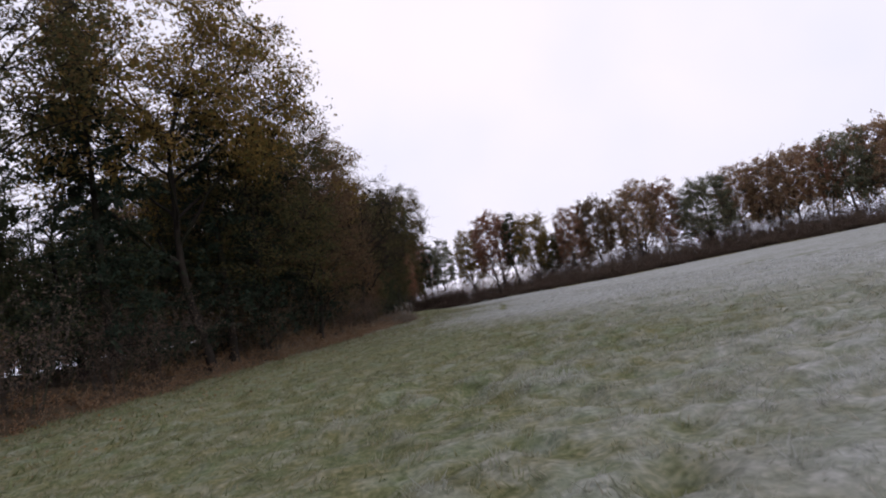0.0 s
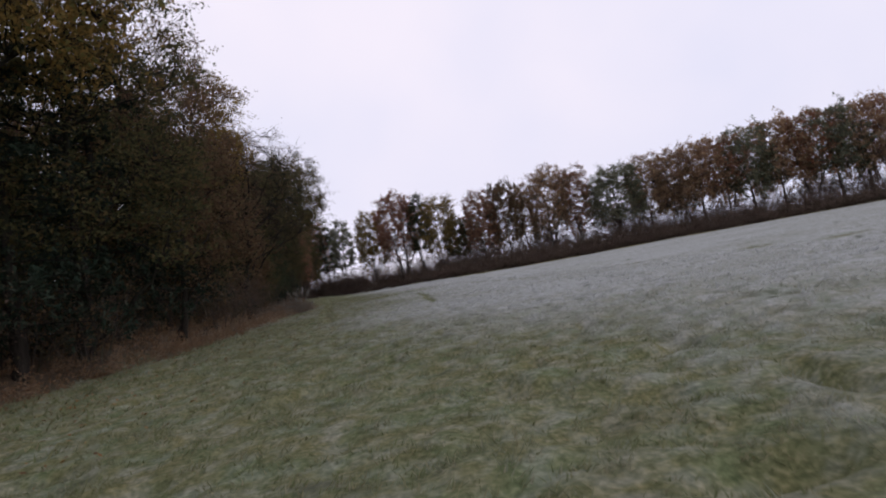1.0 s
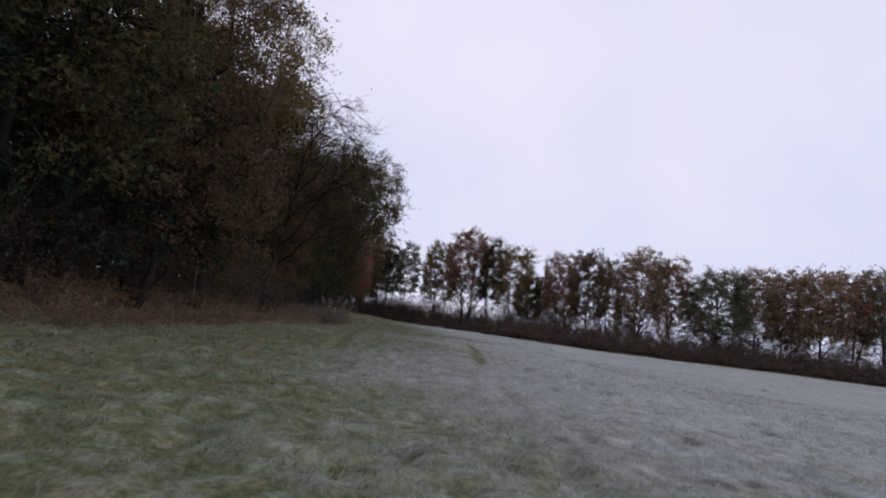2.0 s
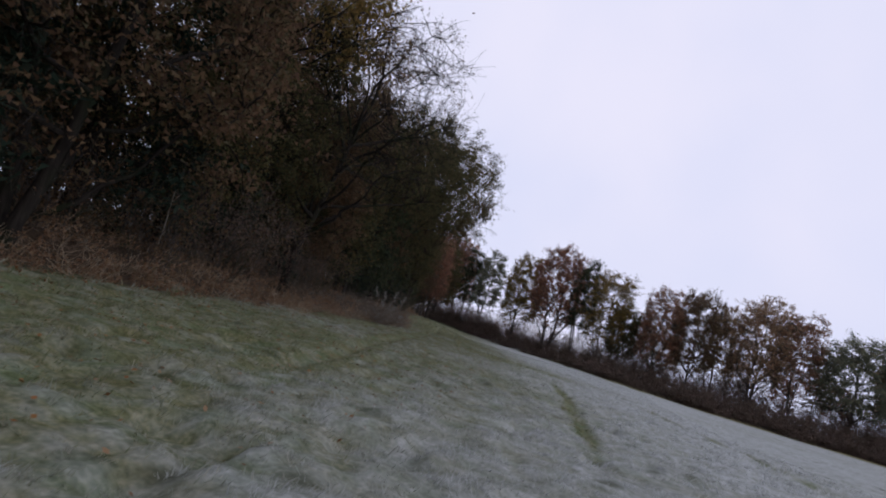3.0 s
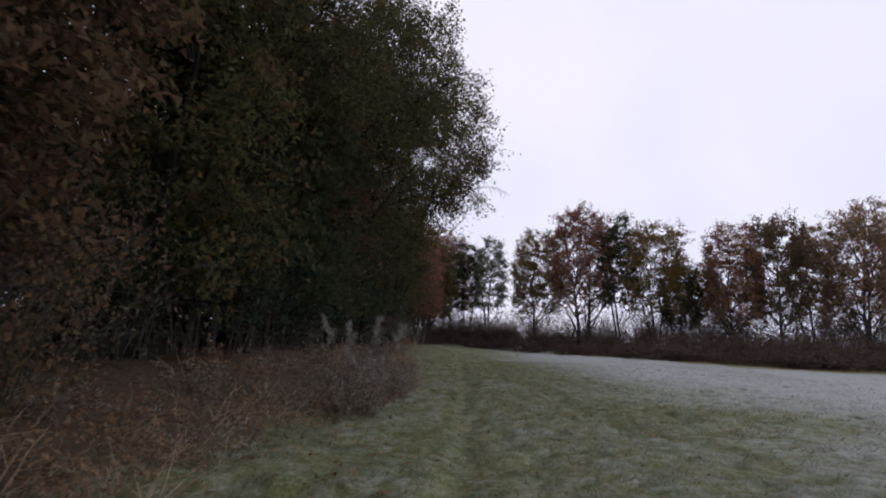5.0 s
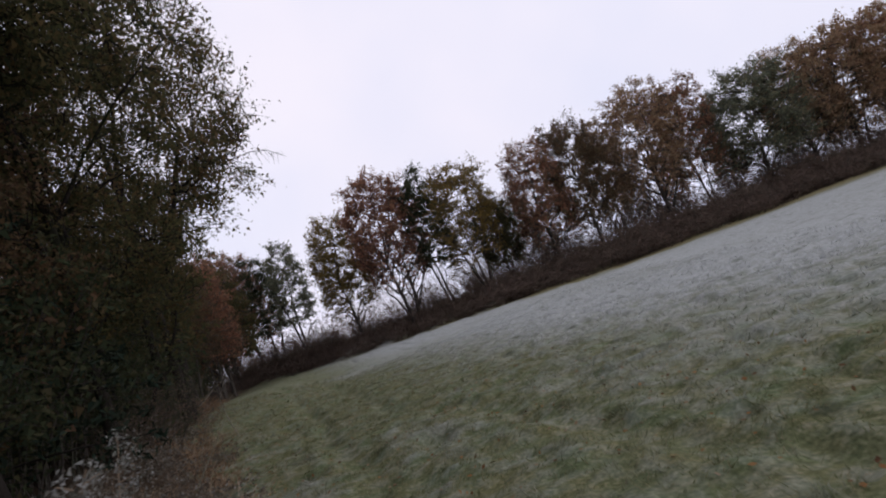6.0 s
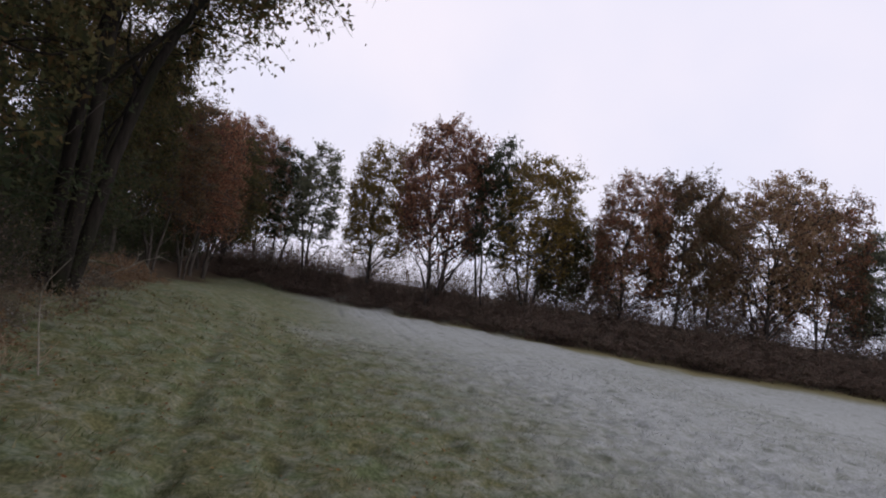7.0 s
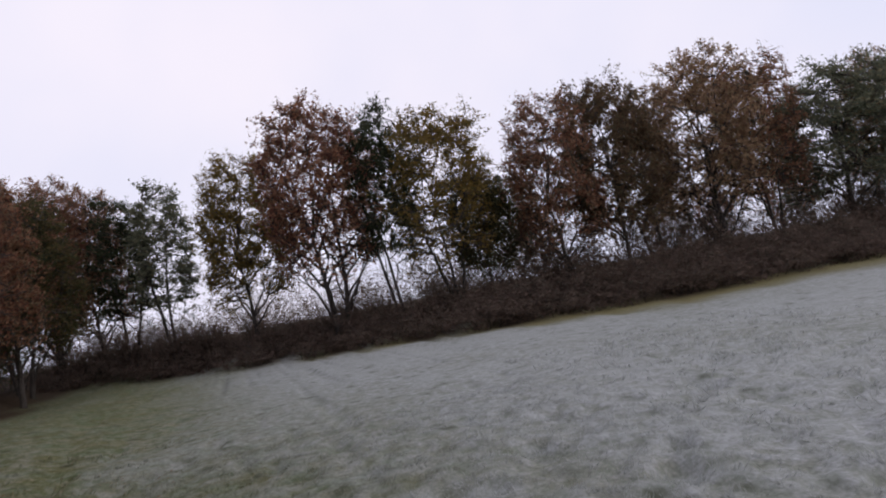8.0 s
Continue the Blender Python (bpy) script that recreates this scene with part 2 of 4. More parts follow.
lattice = np.random.default_rng(7).random((256, 256))


def vnoise(x, y, scale, shift=0):
    """Smooth value noise in 0..1 on arrays."""
    x, y = np.asarray(x, float) * scale + 17.3 * shift, np.asarray(y, float) * scale + 5.1 * shift
    i, j = np.floor(x).astype(int), np.floor(y).astype(int)
    u, v = x - i, y - j
    u, v = u * u * (3 - 2 * u), v * v * (3 - 2 * v)
    g = lambda a, c: lattice[a % 256, c % 256]
    return (g(i, j) * (1 - u) + g(i + 1, j) * u) * (1 - v) + (g(i, j + 1) * (1 - u) + g(i + 1, j + 1) * u) * v


def smooth(a, lo, hi):
    t = np.clip((a - lo) / (hi - lo), 0, 1)
    return t * t * (3 - 2 * t)


def edge_x(y):
    return np.interp(y, EDGE_Y, EDGE_X)


def hedge_y(x):
    return np.interp(x, HEDGE_X, HEDGE_Y)


def rut_depth(x, y):
    total = np.zeros_like(np.asarray(x, float))
    for line, half, depth in RUTS:
        px, py = np.array(line).T
        way = np.interp(y, *(zip(*sorted(zip(py, px)))))
        way = way + 0.25 * (vnoise(y, 0 * y, 0.3, 3) - 0.5)
        inside = smooth(y, py.min() - 2, py.min() + 2) * (1 - smooth(y, py.max() - 2, py.max() + 2))
        total = np.maximum(total, depth * inside * np.exp(-((x - way) / half) ** 2))
    return total * (0.45 + 0.75 * vnoise(x, y, 0.7, 4))


def lumps(x, y):
    """Tussocks of the meadow, 0 to 1: rime settles on their tops."""
    near = smooth(x, -14, -9) * (1 - smooth(x, 9, 15)) * smooth(y, -4, 2) * (1 - smooth(y, 107, 113))
    return 0.5 + near * (0.42 * vnoise(x, y, 2.0, 7) + 0.58 * vnoise(x, y, 3.7, 17) - 0.5)


def ground_z(x, y):
    x, y = np.asarray(x, float), np.asarray(y, float)
    inside = edge_x(y) - x + 0.8 * (vnoise(x, y, 0.35, 1) - 0.5)
    bank = (0.95 + 0.5 * vnoise(y, 0 * y, 0.12, 2)) * smooth(inside, 0.0, 3.2)
    behind = y - hedge_y(x)
    bank = np.maximum(bank, 1.1 * smooth(behind, 0.5, 7.0)) - 0.35 * smooth(x, 6, 30) * smooth(y, 60, 115)
    near = np.exp(-np.maximum(np.hypot(x, (y - 70) * 0.4) - 60, 0) / 60)
    rough = 0.16 * (vnoise(x, y, 0.11, 5) - 0.5) + near * (0.09 * (vnoise(x, y, 0.7, 6) - 0.5) + 0.17 * (lumps(x, y) - 0.5) - 0.16 * smooth(vnoise(x, y, 1.5, 14), 0.7, 0.9))
    rise = 1.0 * smooth(y, 86, 110) * smooth(-x, 3, 11) * (1 - smooth(inside, 10, 40)) * (1 - 0.6 * smooth(y, 116, 142))
    return bank + rough + rise + 1.3 * smooth(inside, 6, 30) + 0.25 * smooth(inside, 0.3, 2) * (vnoise(x, y, 0.8, 8) - 0.5) - 0.11 * rut_depth(x, y)


def verge_at(x, y):
    """The unmown yellow-green strip in front of the hedge, wider towards the east."""
    wide = smooth(x, 2, 34) * (0.5 + 0.9 * vnoise(x, y, 0.2, 15))
    away = hedge_y(x) - y + 1.6 * (vnoise(x, y, 0.8, 16) - 0.5)
    return (1 - smooth(away, 0.5, 2.5 + 7.5 * wide)) * (hedge_y(x) > y - 3) * smooth(x, -14, 14)


def frost_at(x, y):
    away = x - edge_x(y)
    f = 0.04 + 0.72 * smooth(away, 5.0, 18.0) + 0.34 * (vnoise(x, y, 0.16, 9) - 0.5) + 0.18 * (vnoise(x, y, 0.6, 10) - 0.5)
    f = f + (0.18 * smooth(away, 4, 16) - 0.08) * smooth(y, 60, 110) + 0.5 * (lumps(x, y) - 0.5)
    f = f - 0.36 * np.exp(-((x - 6) / 9) ** 2 - ((y - 14) / 9) ** 2) - 0.4 * np.exp(-((x - 4) / 6) ** 2 - ((y - 77) / 3.0) ** 2) - 0.36 * (1 - smooth(y, 20, 42)) * (1 - smooth(away, 14, 26))
    return np.clip(f - 1.5 * rut_depth(x, y) - 0.8 * verge_at(x, y), 0, 1)


def litter_at(x, y):
    inside = edge_x(y) - x + 1.2 * (vnoise(x, y, 0.5, 11) - 0.5)
    return np.clip(np.maximum(smooth(inside, -0.4, 0.8), smooth(y - hedge_y(x), 0.2, 1.5)), 0, 1)


# ---- mesh helpers ----
def mesh_of(name, verts, faces, mat, smooth_shade=False, attributes=None):
    """A mesh from an (n, 3) array and an (m, k) array of equal-sided faces."""
    me = bpy.data.meshes.new(name)
    verts, faces = np.asarray(verts, np.float32), np.asarray(faces, np.int32)
    m, k = faces.shape
    me.vertices.add(len(verts))
    me.vertices.foreach_set("co", verts.ravel())
    me.loops.add(m * k)
    me.loops.foreach_set("vertex_index", faces.ravel())
    me.polygons.add(m)
    me.polygons.foreach_set("loop_start", np.arange(0, m * k, k, dtype=np.int32))
    if smooth_shade:
        me.polygons.foreach_set("use_smooth", np.ones(m, bool))
    for key, values in (attributes or {}).items():
        a = me.attributes.new(key, 'FLOAT', 'POINT')
        a.data.foreach_set("value", np.asarray(values, np.float32))
    me.materials.append(mat)
    me.update(calc_edges=True)
    me.validate()
    return me


def part(name, me, parent, label=""):
    ob = new(name, me)
    ob.parent = parent
    if label:
        ob["label"] = label
    return ob


def unit(v):
    return v / np.maximum(np.linalg.norm(v, axis=-1, keepdims=True), 1e-9)


def grow(rng, start, way, length, steps, wobble, lift):
    """Polylines (n, steps + 1, 3) from start points, ways and lengths; lift bends them up, or down if negative."""
    pts, d, p = [start], unit(way), start
    for _ in range(steps):
        d = unit(d + rng.normal(0, wobble, d.shape) + (0, 0, lift))
        p = p + d * (length / steps)[:, None]
        pts.append(p)
    return np.stack(pts, 1)


def along(pts, t):
    """Points and tangents at parameters t (n, m) of polylines (n, k, 3)."""
    k = pts.shape[1] - 1
    f = np.clip(t * k, 0, k - 1e-6)
    i = f.astype(int)
    row = np.arange(len(pts))[:, None]
    a, b = pts[row, i], pts[row, i + 1]
    return a + (b - a) * (f - i)[..., None], unit(b - a)


def spawn(rng, pts, length, m, lo, hi, angle, ratio, steps, wobble, lift):
    """m side branches on every polyline."""
    n = len(pts)
    t = lo + (hi - lo) * (np.arange(m) + rng.random((n, m))) / m
    p, tan = along(pts, t)
    side = unit(np.cross(tan, rng.normal(size=tan.shape)))
    a = np.radians(rng.uniform(*angle, (n, m)))[..., None]
    way = tan * np.cos(a) + side * np.sin(a)
    size = length[:, None] * ratio * rng.uniform(0.6, 1.15, (n, m)) * (1.25 - 0.65 * t)
    return grow(rng, p.reshape(-1, 3), way.reshape(-1, 3), size.ravel(), steps, wobble, lift), size.ravel()


def tubes(pts, r0, r1, sides):
    """Tapered tubes round polylines: vertices and quads."""
    n, k, _ = pts.shape
    tan = unit(np.gradient(pts, axis=1))
    ref = np.where(np.abs(tan[..., 2:3]) > 0.8, np.array([1.0, 0, 0]), np.array([0, 0, 1.0]))
    u = unit(np.cross(tan, ref))
    v = np.cross(tan, u)
    r = (np.asarray(r0)[:, None] * (1 - np.linspace(0, 1, k)) + np.asarray(r1)[:, None] * np.linspace(0, 1, k))[..., None, None]
    a = np.linspace(0, 2 * np.pi, sides, endpoint=False)
    ring = pts[:, :, None] + r * (u[:, :, None] * np.cos(a)[:, None] + v[:, :, None] * np.sin(a)[:, None])
    base = (np.arange(n * k) * sides).reshape(n, k)[:, :-1, None]
    s = np.arange(sides)
    q = np.stack([base + s, base + (s + 1) % sides, base + sides + (s + 1) % sides, base + sides + s], -1)
    return ring.reshape(-1, 3), q.reshape(-1, 4)


def joined(pieces):
    verts, faces, off = [], [], 0
    for v, f in pieces:
        verts.append(v)
        faces.append(f + off)
        off += len(v)
    return np.concatenate(verts), np.concatenate(faces)


def leaves(rng, at, size, stretch=1.5, hang=0.0):
    """One small pointed leaf at each place."""
    n = len(at)
    way = unit(rng.normal(size=(n, 3)) + (0, 0, -hang))
    side = unit(np.cross(way, rng.normal(size=(n, 3))))
    s = (size * rng.uniform(0.55, 1.3, n))[:, None]
    v = np.stack([at - way * s * stretch * 0.5 - side * s * 0.5, at - way * s * stretch * 0.3 + side * s * 0.55, at + way * s * stretch * 0.6], 1)
    return v.reshape(-1, 3), np.arange(3 * n).reshape(n, 3)


def crooked(rng, start, control, end, steps, wobble):
    """Bent lines from start to end by way of a control point, roughened between."""
    t = np.linspace(0, 1, steps + 1)[None, :, None]
    pts = start[:, None] * (1 - t) ** 2 + 2 * control[:, None] * t * (1 - t) + end[:, None] * t ** 2
    size = np.linalg.norm(end - start, axis=1)[:, None, None]
    return pts + np.cumsum(rng.normal(0, wobble / steps, pts.shape), 1) * size * np.minimum(t * 3, 1)


def broadleaf(seed, height=15.0, base=0.25, spread=4.5, stems=1, limbs=14, clumps=150, per=60, leaf=0.18, thick=0.2, fork=0.55, puff=0.75,
              hang=0.1, lean=(0.0, 0.0), low=0.45, twigs=5, flat=0.7, bend=False, fine=0.009):
    """Meshes of a broadleaved tree: trunk, one piece per limb, leaves. Limbs fan out of the trunk into a lumpy dome;
    sprays of leaves fill the dome's outer part, each on a branch from the limb that is nearest to it."""
    rng = np.random.default_rng(seed)
    a0 = np.arange(stems) * 6.28 / stems + rng.uniform(0, 6.28)
    tilt = (0.0 if stems == 1 else 0.13) * rng.uniform(0.6, 1.2, stems)
    way = np.stack([np.cos(a0) * tilt + lean[0], np.sin(a0) * tilt + lean[1], np.ones(stems)], 1)
    start = np.stack([np.cos(a0), np.sin(a0), 0 * a0], 1) * (0.0 if stems == 1 else thick * 1.6) + (0, 0, -0.4)
    trunk = grow(rng, start, way, np.full(stems, height * fork), 10, 0.055, 0.02)
    mid, half = height * (0.42 + 0.58 * base), height * (0.58 - 0.58 * base)
    lobe = unit(rng.normal(size=(11, 3)) + (0, 0, 0.35))

    def dome(az, sn, part_of):
        """Points of the crown at an azimuth, a sine of elevation and a part of the radius."""
        cs = np.maximum(1 - sn ** 2, 0) ** np.where(sn > 0, 0.36, 0.26)
        d = np.stack([np.cos(az) * cs, np.sin(az) * cs, sn], 1)
        bulge = 0.80 + 0.22 * np.clip((d @ lobe.T).max(1), 0, 1) ** 3
        up = np.where(sn > 0, half, mid - height * base)
        p = d * (bulge * part_of)[:, None] * np.stack([spread + 0 * up, spread + 0 * up, up], 1) + (0, 0, mid)
        p[:, :2] += np.array(lean) * p[:, 2:3]
        return p

    k = np.arange(limbs) + 0.5
    az = k * 2.39996 + rng.normal(0, 0.3, limbs)
    sn = np.clip(-0.75 + 1.72 * k / limbs + rng.normal(0, 0.06, limbs), -0.85, 0.98)
    end = dome(az, sn, rng.uniform(0.72, 0.92, limbs))
    own = np.argmin(np.abs(np.angle(np.exp(1j * (az[:, None] - a0[None])))), 1) if stems > 1 else np.zeros(limbs, int)
    rise = np.clip(base * 0.75 + (fork - base * 0.75) * (k / limbs * 1.5) + rng.normal(0, 0.03, limbs), base * 0.6, fork * 0.98)
    rise = np.minimum(rise, end[:, 2] / height - 0.04)
    p = along(trunk[own], (rise / fork)[:, None])[0][:, 0]
    control = p + (end - p) * np.stack([0.42 + 0 * k, 0.42 + 0 * k, 0.5 + 0.2 * k / limbs], 1) + rng.normal(0, 0.04 * height, (limbs, 3)) * (1, 1, 0.5)
    limb = crooked(rng, p, control, end, 8, 0.2)
    # sprays of leaves, thinning out towards the bottom of the crown
    j = np.arange(clumps) + 0.5
    csn = -0.85 + 1.84 * (j / clumps) ** 0.9
    at = dome(j * 2.39996 + rng.normal(0, 0.3, clumps), np.clip(csn + rng.normal(0, 0.04, clumps), -0.95, 0.995), rng.uniform(0.3, 0.93, clumps) ** 0.5)
    nodes = limb[:, 2:].reshape(-1, 3)
    gap = at[:, None] - nodes[None]
    cost = np.linalg.norm(gap, axis=2) + 0.5 * np.maximum(-gap[..., 2], 0)
    near = np.argmin(cost, 1)
    grip = nodes[near]
    on = near // (limb.shape[1] - 2)
    branch = crooked(rng, grip, grip + (at - grip) * (0.6, 0.6, 0.35), at, 4, 0.2)
    tip = at[:, None] + rng.normal(0, puff * 0.62, (clumps, twigs, 3)) * (1, 1, flat) - (0, 0, hang * puff)
    foot = along(branch, rng.uniform(0.45, 1.0, (clumps, twigs)))[0]
    twig = np.stack([foot, (foot + tip) / 2 + rng.normal(0, puff * 0.1, foot.shape), tip] if bend else [foot, tip], 2)
    limb_r = thick * np.clip(0.5 - 0.3 * rise, 0.2, 0.5) * rng.uniform(0.75, 1.1, limbs)
    pieces = []
    for n in range(limbs):
        mine = on == n
        nb, tw = int(mine.sum()), twig[mine].reshape(-1, twig.shape[2], 3)
        out = [tubes(limb[n:n + 1], limb_r[n:n + 1], limb_r[n:n + 1] * 0.22, 6)]
        if nb:
            out += [tubes(branch[mine], np.full(nb, max(limb_r[n] * 0.32, fine * 2.2)), np.full(nb, fine * 1.2), 3), tubes(tw, np.full(len(tw), fine), np.full(len(tw), fine * 0.45), 3)]
        pieces.append(joined(out))
    rel = np.clip((csn + 0.85) / 1.1, 0, 1)
    share = np.maximum((per / twigs * (low + (1 - low) * rel) * rng.uniform(0.5, 1.3, clumps)), 0.0)
    count = np.repeat(np.floor(share + rng.random(clumps)).astype(int), twigs)
    flat_twig = np.repeat(twig.reshape(-1, twig.shape[2], 3), count, 0)
    spot = along(flat_twig, rng.uniform(0.15, 1.12, (len(flat_twig), 1)))[0][:, 0] + rng.normal(0, puff * 0.24, (len(flat_twig), 3)) * (1, 1, 0.8)
    return tubes(trunk, np.full(stems, thick), np.full(stems, thick * 0.35), 9), pieces, leaves(rng, spot, leaf, 1.5, hang)


def spruce(seed, height=14.0, spread=3.2):
    rng = np.random.default_rng(seed)
    trunk = grow(rng, np.array([[0, 0, -0.3]]), np.array([[0, 0, 1.0]]), np.array([height]), 9, 0.015, 0.02)
    m = 76
    t = np.linspace(0.1, 0.98, m)[None] + rng.normal(0, 0.006, (1, m))
    p, _ = along(trunk, t)
    az = np.arange(m) * 2.4 + rng.normal(0, 0.3, m)
    size = spread * (1.02 - t.ravel()) ** 0.8 * rng.uniform(0.75, 1.15, m) + 0.25
    way = np.stack([np.cos(az), np.sin(az), np.full(m, 0.05)], 1)
    limb = grow(rng, p.reshape(-1, 3), way, size, 6, 0.05, -0.06)
    twig, ts = spawn(rng, limb, size, 9, 0.1, 1.0, (35, 65), 0.33, 1, 0.08, -0.16)
    at, _ = along(twig, rng.uniform(0, 1.05, (len(twig), 16)))
    at = at.reshape(-1, 3) + rng.normal(0, 0.07, (len(twig) * 16, 3))
    wood = joined([tubes(limb, np.full(m, 0.035), np.full(m, 0.008), 4), tubes(twig, np.full(len(twig), 0.01), np.full(len(twig), 0.004), 3)])
    return tubes(trunk, [0.2], [0.03], 9), [wood], leaves(rng, at, 0.075, 3.0, 0.8)


def shrub(seed, height=2.4, spread=1.5, stems=16, per=26, leaf=0.13, arch=-0.05, twigs=5, stem_r=0.022):
    """Scrub: many stems from one stool, twigs, and small leaves."""
    rng = np.random.default_rng(seed)
    az = rng.uniform(0, 6.28, stems)
    out = rng.uniform(0.1, 1.0, stems) * spread / height
    way = np.stack([np.cos(az) * out, np.sin(az) * out, np.ones(stems)], 1)
    start = np.stack([np.cos(az), np.sin(az), 0 * az], 1) * rng.uniform(0, 0.55 * spread, stems)[:, None] + (0, 0, -0.15)
    size = height * rng.uniform(0.65, 1.15, stems)
    stem = grow(rng, start, way, size, 5, 0.13, arch)
    twig, ts = spawn(rng, stem, size, twigs, 0.15, 1.0, (25, 75), 0.4, 1, 0.2, arch * 0.5)
    at, _ = along(twig, rng.uniform(0.1, 1.1, (len(twig), per)))
    at = at.reshape(-1, 3) + rng.normal(0, 0.1 * height / 2.4, (len(twig) * per, 3))
    at = at[at[:, 2] > 0.0]
    wood = joined([tubes(stem, np.full(stems, stem_r), np.full(stems, stem_r * 0.3), 3), tubes(twig, np.full(len(twig), stem_r * 0.42), np.full(len(twig), stem_r * 0.14), 3)])
    return wood, leaves(rng, at, leaf, 1.6, 0.2)


# ---- ground ----
def steps(lo, hi, fine_lo, fine_hi, fine, growth=1.25):
    mid = list(np.arange(fine_lo, fine_hi + 1e-6, fine))
    a, s = fine_lo, fine
    low = []
    while a > lo:
        s *= growth
        a -= s
        low.append(a)
    a, s, high = mid[-1], fine, []
    while a < hi:
        s *= growth
        a += s
        high.append(a)
    return np.array(low[::-1] + mid + high)


gx = np.unique(np.concatenate([steps(-3000, 3000, -6.5, 7.5, 0.13, 1.11)]))
gy = steps(-3000, 3000, 3, 106, 0.15, 1.14)
mx_, my_ = np.meshgrid(gx, gy, indexing="ij")
fx, fy = mx_.ravel(), my_.ravel()
ny_ = len(gy)
ii, jj = np.meshgrid(np.arange(len(gx) - 1), np.arange(ny_ - 1), indexing="ij")
a_ = (ii * ny_ + jj).ravel()
quads = np.stack([a_, a_ + ny_, a_ + ny_ + 1, a_ + 1], 1)
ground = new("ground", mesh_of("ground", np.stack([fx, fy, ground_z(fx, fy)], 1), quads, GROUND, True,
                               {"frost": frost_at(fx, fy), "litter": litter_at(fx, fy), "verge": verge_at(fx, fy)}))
tagged(ground, "frosted green meadow rising to a leaf-covered bank along the wood", "meadow", kind="structure")


# ---- trees ----
def tree_kind(name, meshes, leaf_mat, label, category="tree", bark=BARK, split=True):
    """The first of a kind, as an Empty with its parts; it is put in its place by stand()."""
    root = new(name)
    trunk, limbs, crown = meshes
    if split:
        part("trunk", mesh_of("trunk", *trunk, bark, True), root)
        for piece in limbs:
            part("limb", mesh_of("limb", *piece, bark, True), root)
    else:
        part("trunk", mesh_of("trunk", *joined([trunk, *limbs]), bark, True), root)
    part("crown", mesh_of("crown", *crown, leaf_mat), root)
    tagged(root, label, category)
    return root


used = set()


def stand(kind, x, y, scale=1.0, turn=0.0, wide=1.0, mat=None, label="", group="", sink=0.1):
    """Puts a kind of tree or shrub at a place on the ground: itself first, then copies of it."""
    m = pose(x, y, float(ground_z(x, y)) - sink, 0, 0, turn) @ Matrix.Diagonal((scale * wide, scale * wide, scale, 1))
    if kind in used:
        ob = copy_thing(kind, m @ Matrix.Diagonal((1 / kind.scale[0], 1 / kind.scale[1], 1 / kind.scale[2], 1)))
    else:
        used.add(kind)
        ob = kind
        ob.matrix_basis = m
    if mat:
        for child in ob.children:
            if child.name.startswith("crown") or child.name.startswith("foliage"):
                child.material_slots[0].link = 'OBJECT'
                child.material_slots[0].material = mat
    tagged(ob, label, "", group)
    return ob


# far line of trees beyond the hedge
far_a = tree_kind("oak_tree", broadleaf(11, 15, 0.13, 4.6, 1, 20, 330, 92, 0.13, 0.22, fork=0.5, puff=0.78, flat=0.6, low=0.3, fine=0.02), BROWN, "tall oak with brown autumn leaves behind the hedge")
far_b = tree_kind("oak_tree", broadleaf(12, 15, 0.12, 4.8, 1, 20, 360, 100, 0.13, 0.22, fork=0.55, puff=0.8, flat=0.6, low=0.5, fine=0.02), OLIVE, "round-crowned oak with olive leaves behind the hedge")
far_c = tree_kind("birch_tree", broadleaf(13, 15, 0.13, 4.2, 3, 20, 300, 78, 0.125, 0.12, fork=0.6, puff=0.75, flat=0.6, low=0.3, fine=0.02), OCHRE, "thin-leaved ochre birch with three stems behind the hedge")
far_d = tree_kind("alder_tree", broadleaf(14, 15, 0.15, 2.7, 2, 15, 180, 84, 0.125, 0.13, fork=0.75, puff=0.62, flat=0.6, low=0.45, fine=0.02), DARK, "slender dark green alder behind the hedge")
far_e = tree_kind("oak_tree", broadleaf(15, 15, 0.1, 4.8, 2, 28, 400, 84, 0.13, 0.24, fork=0.42, puff=0.78, flat=0.6, low=0.15, fine=0.02), RUST, "broad many-limbed oak with rust-coloured crown")
low_a = tree_kind("oak_tree", broadleaf(16, 15, 0.12, 5.2, 1, 12, 260, 56, 0.2, 0.24, twigs=2, flat=1.0, puff=1.0, low=0.6), BROWN, "distant oak with brown autumn leaves behind the hedge", split=False)
low_b = tree_kind("birch_tree", broadleaf(17, 15, 0.2, 3.9, 2, 12, 180, 46, 0.19, 0.13, fork=0.65, twigs=2, flat=1.0, puff=0.9, low=0.5), RUST, "distant birch with rust leaves behind the hedge", split=False)
LINE = "trees along the hedge"
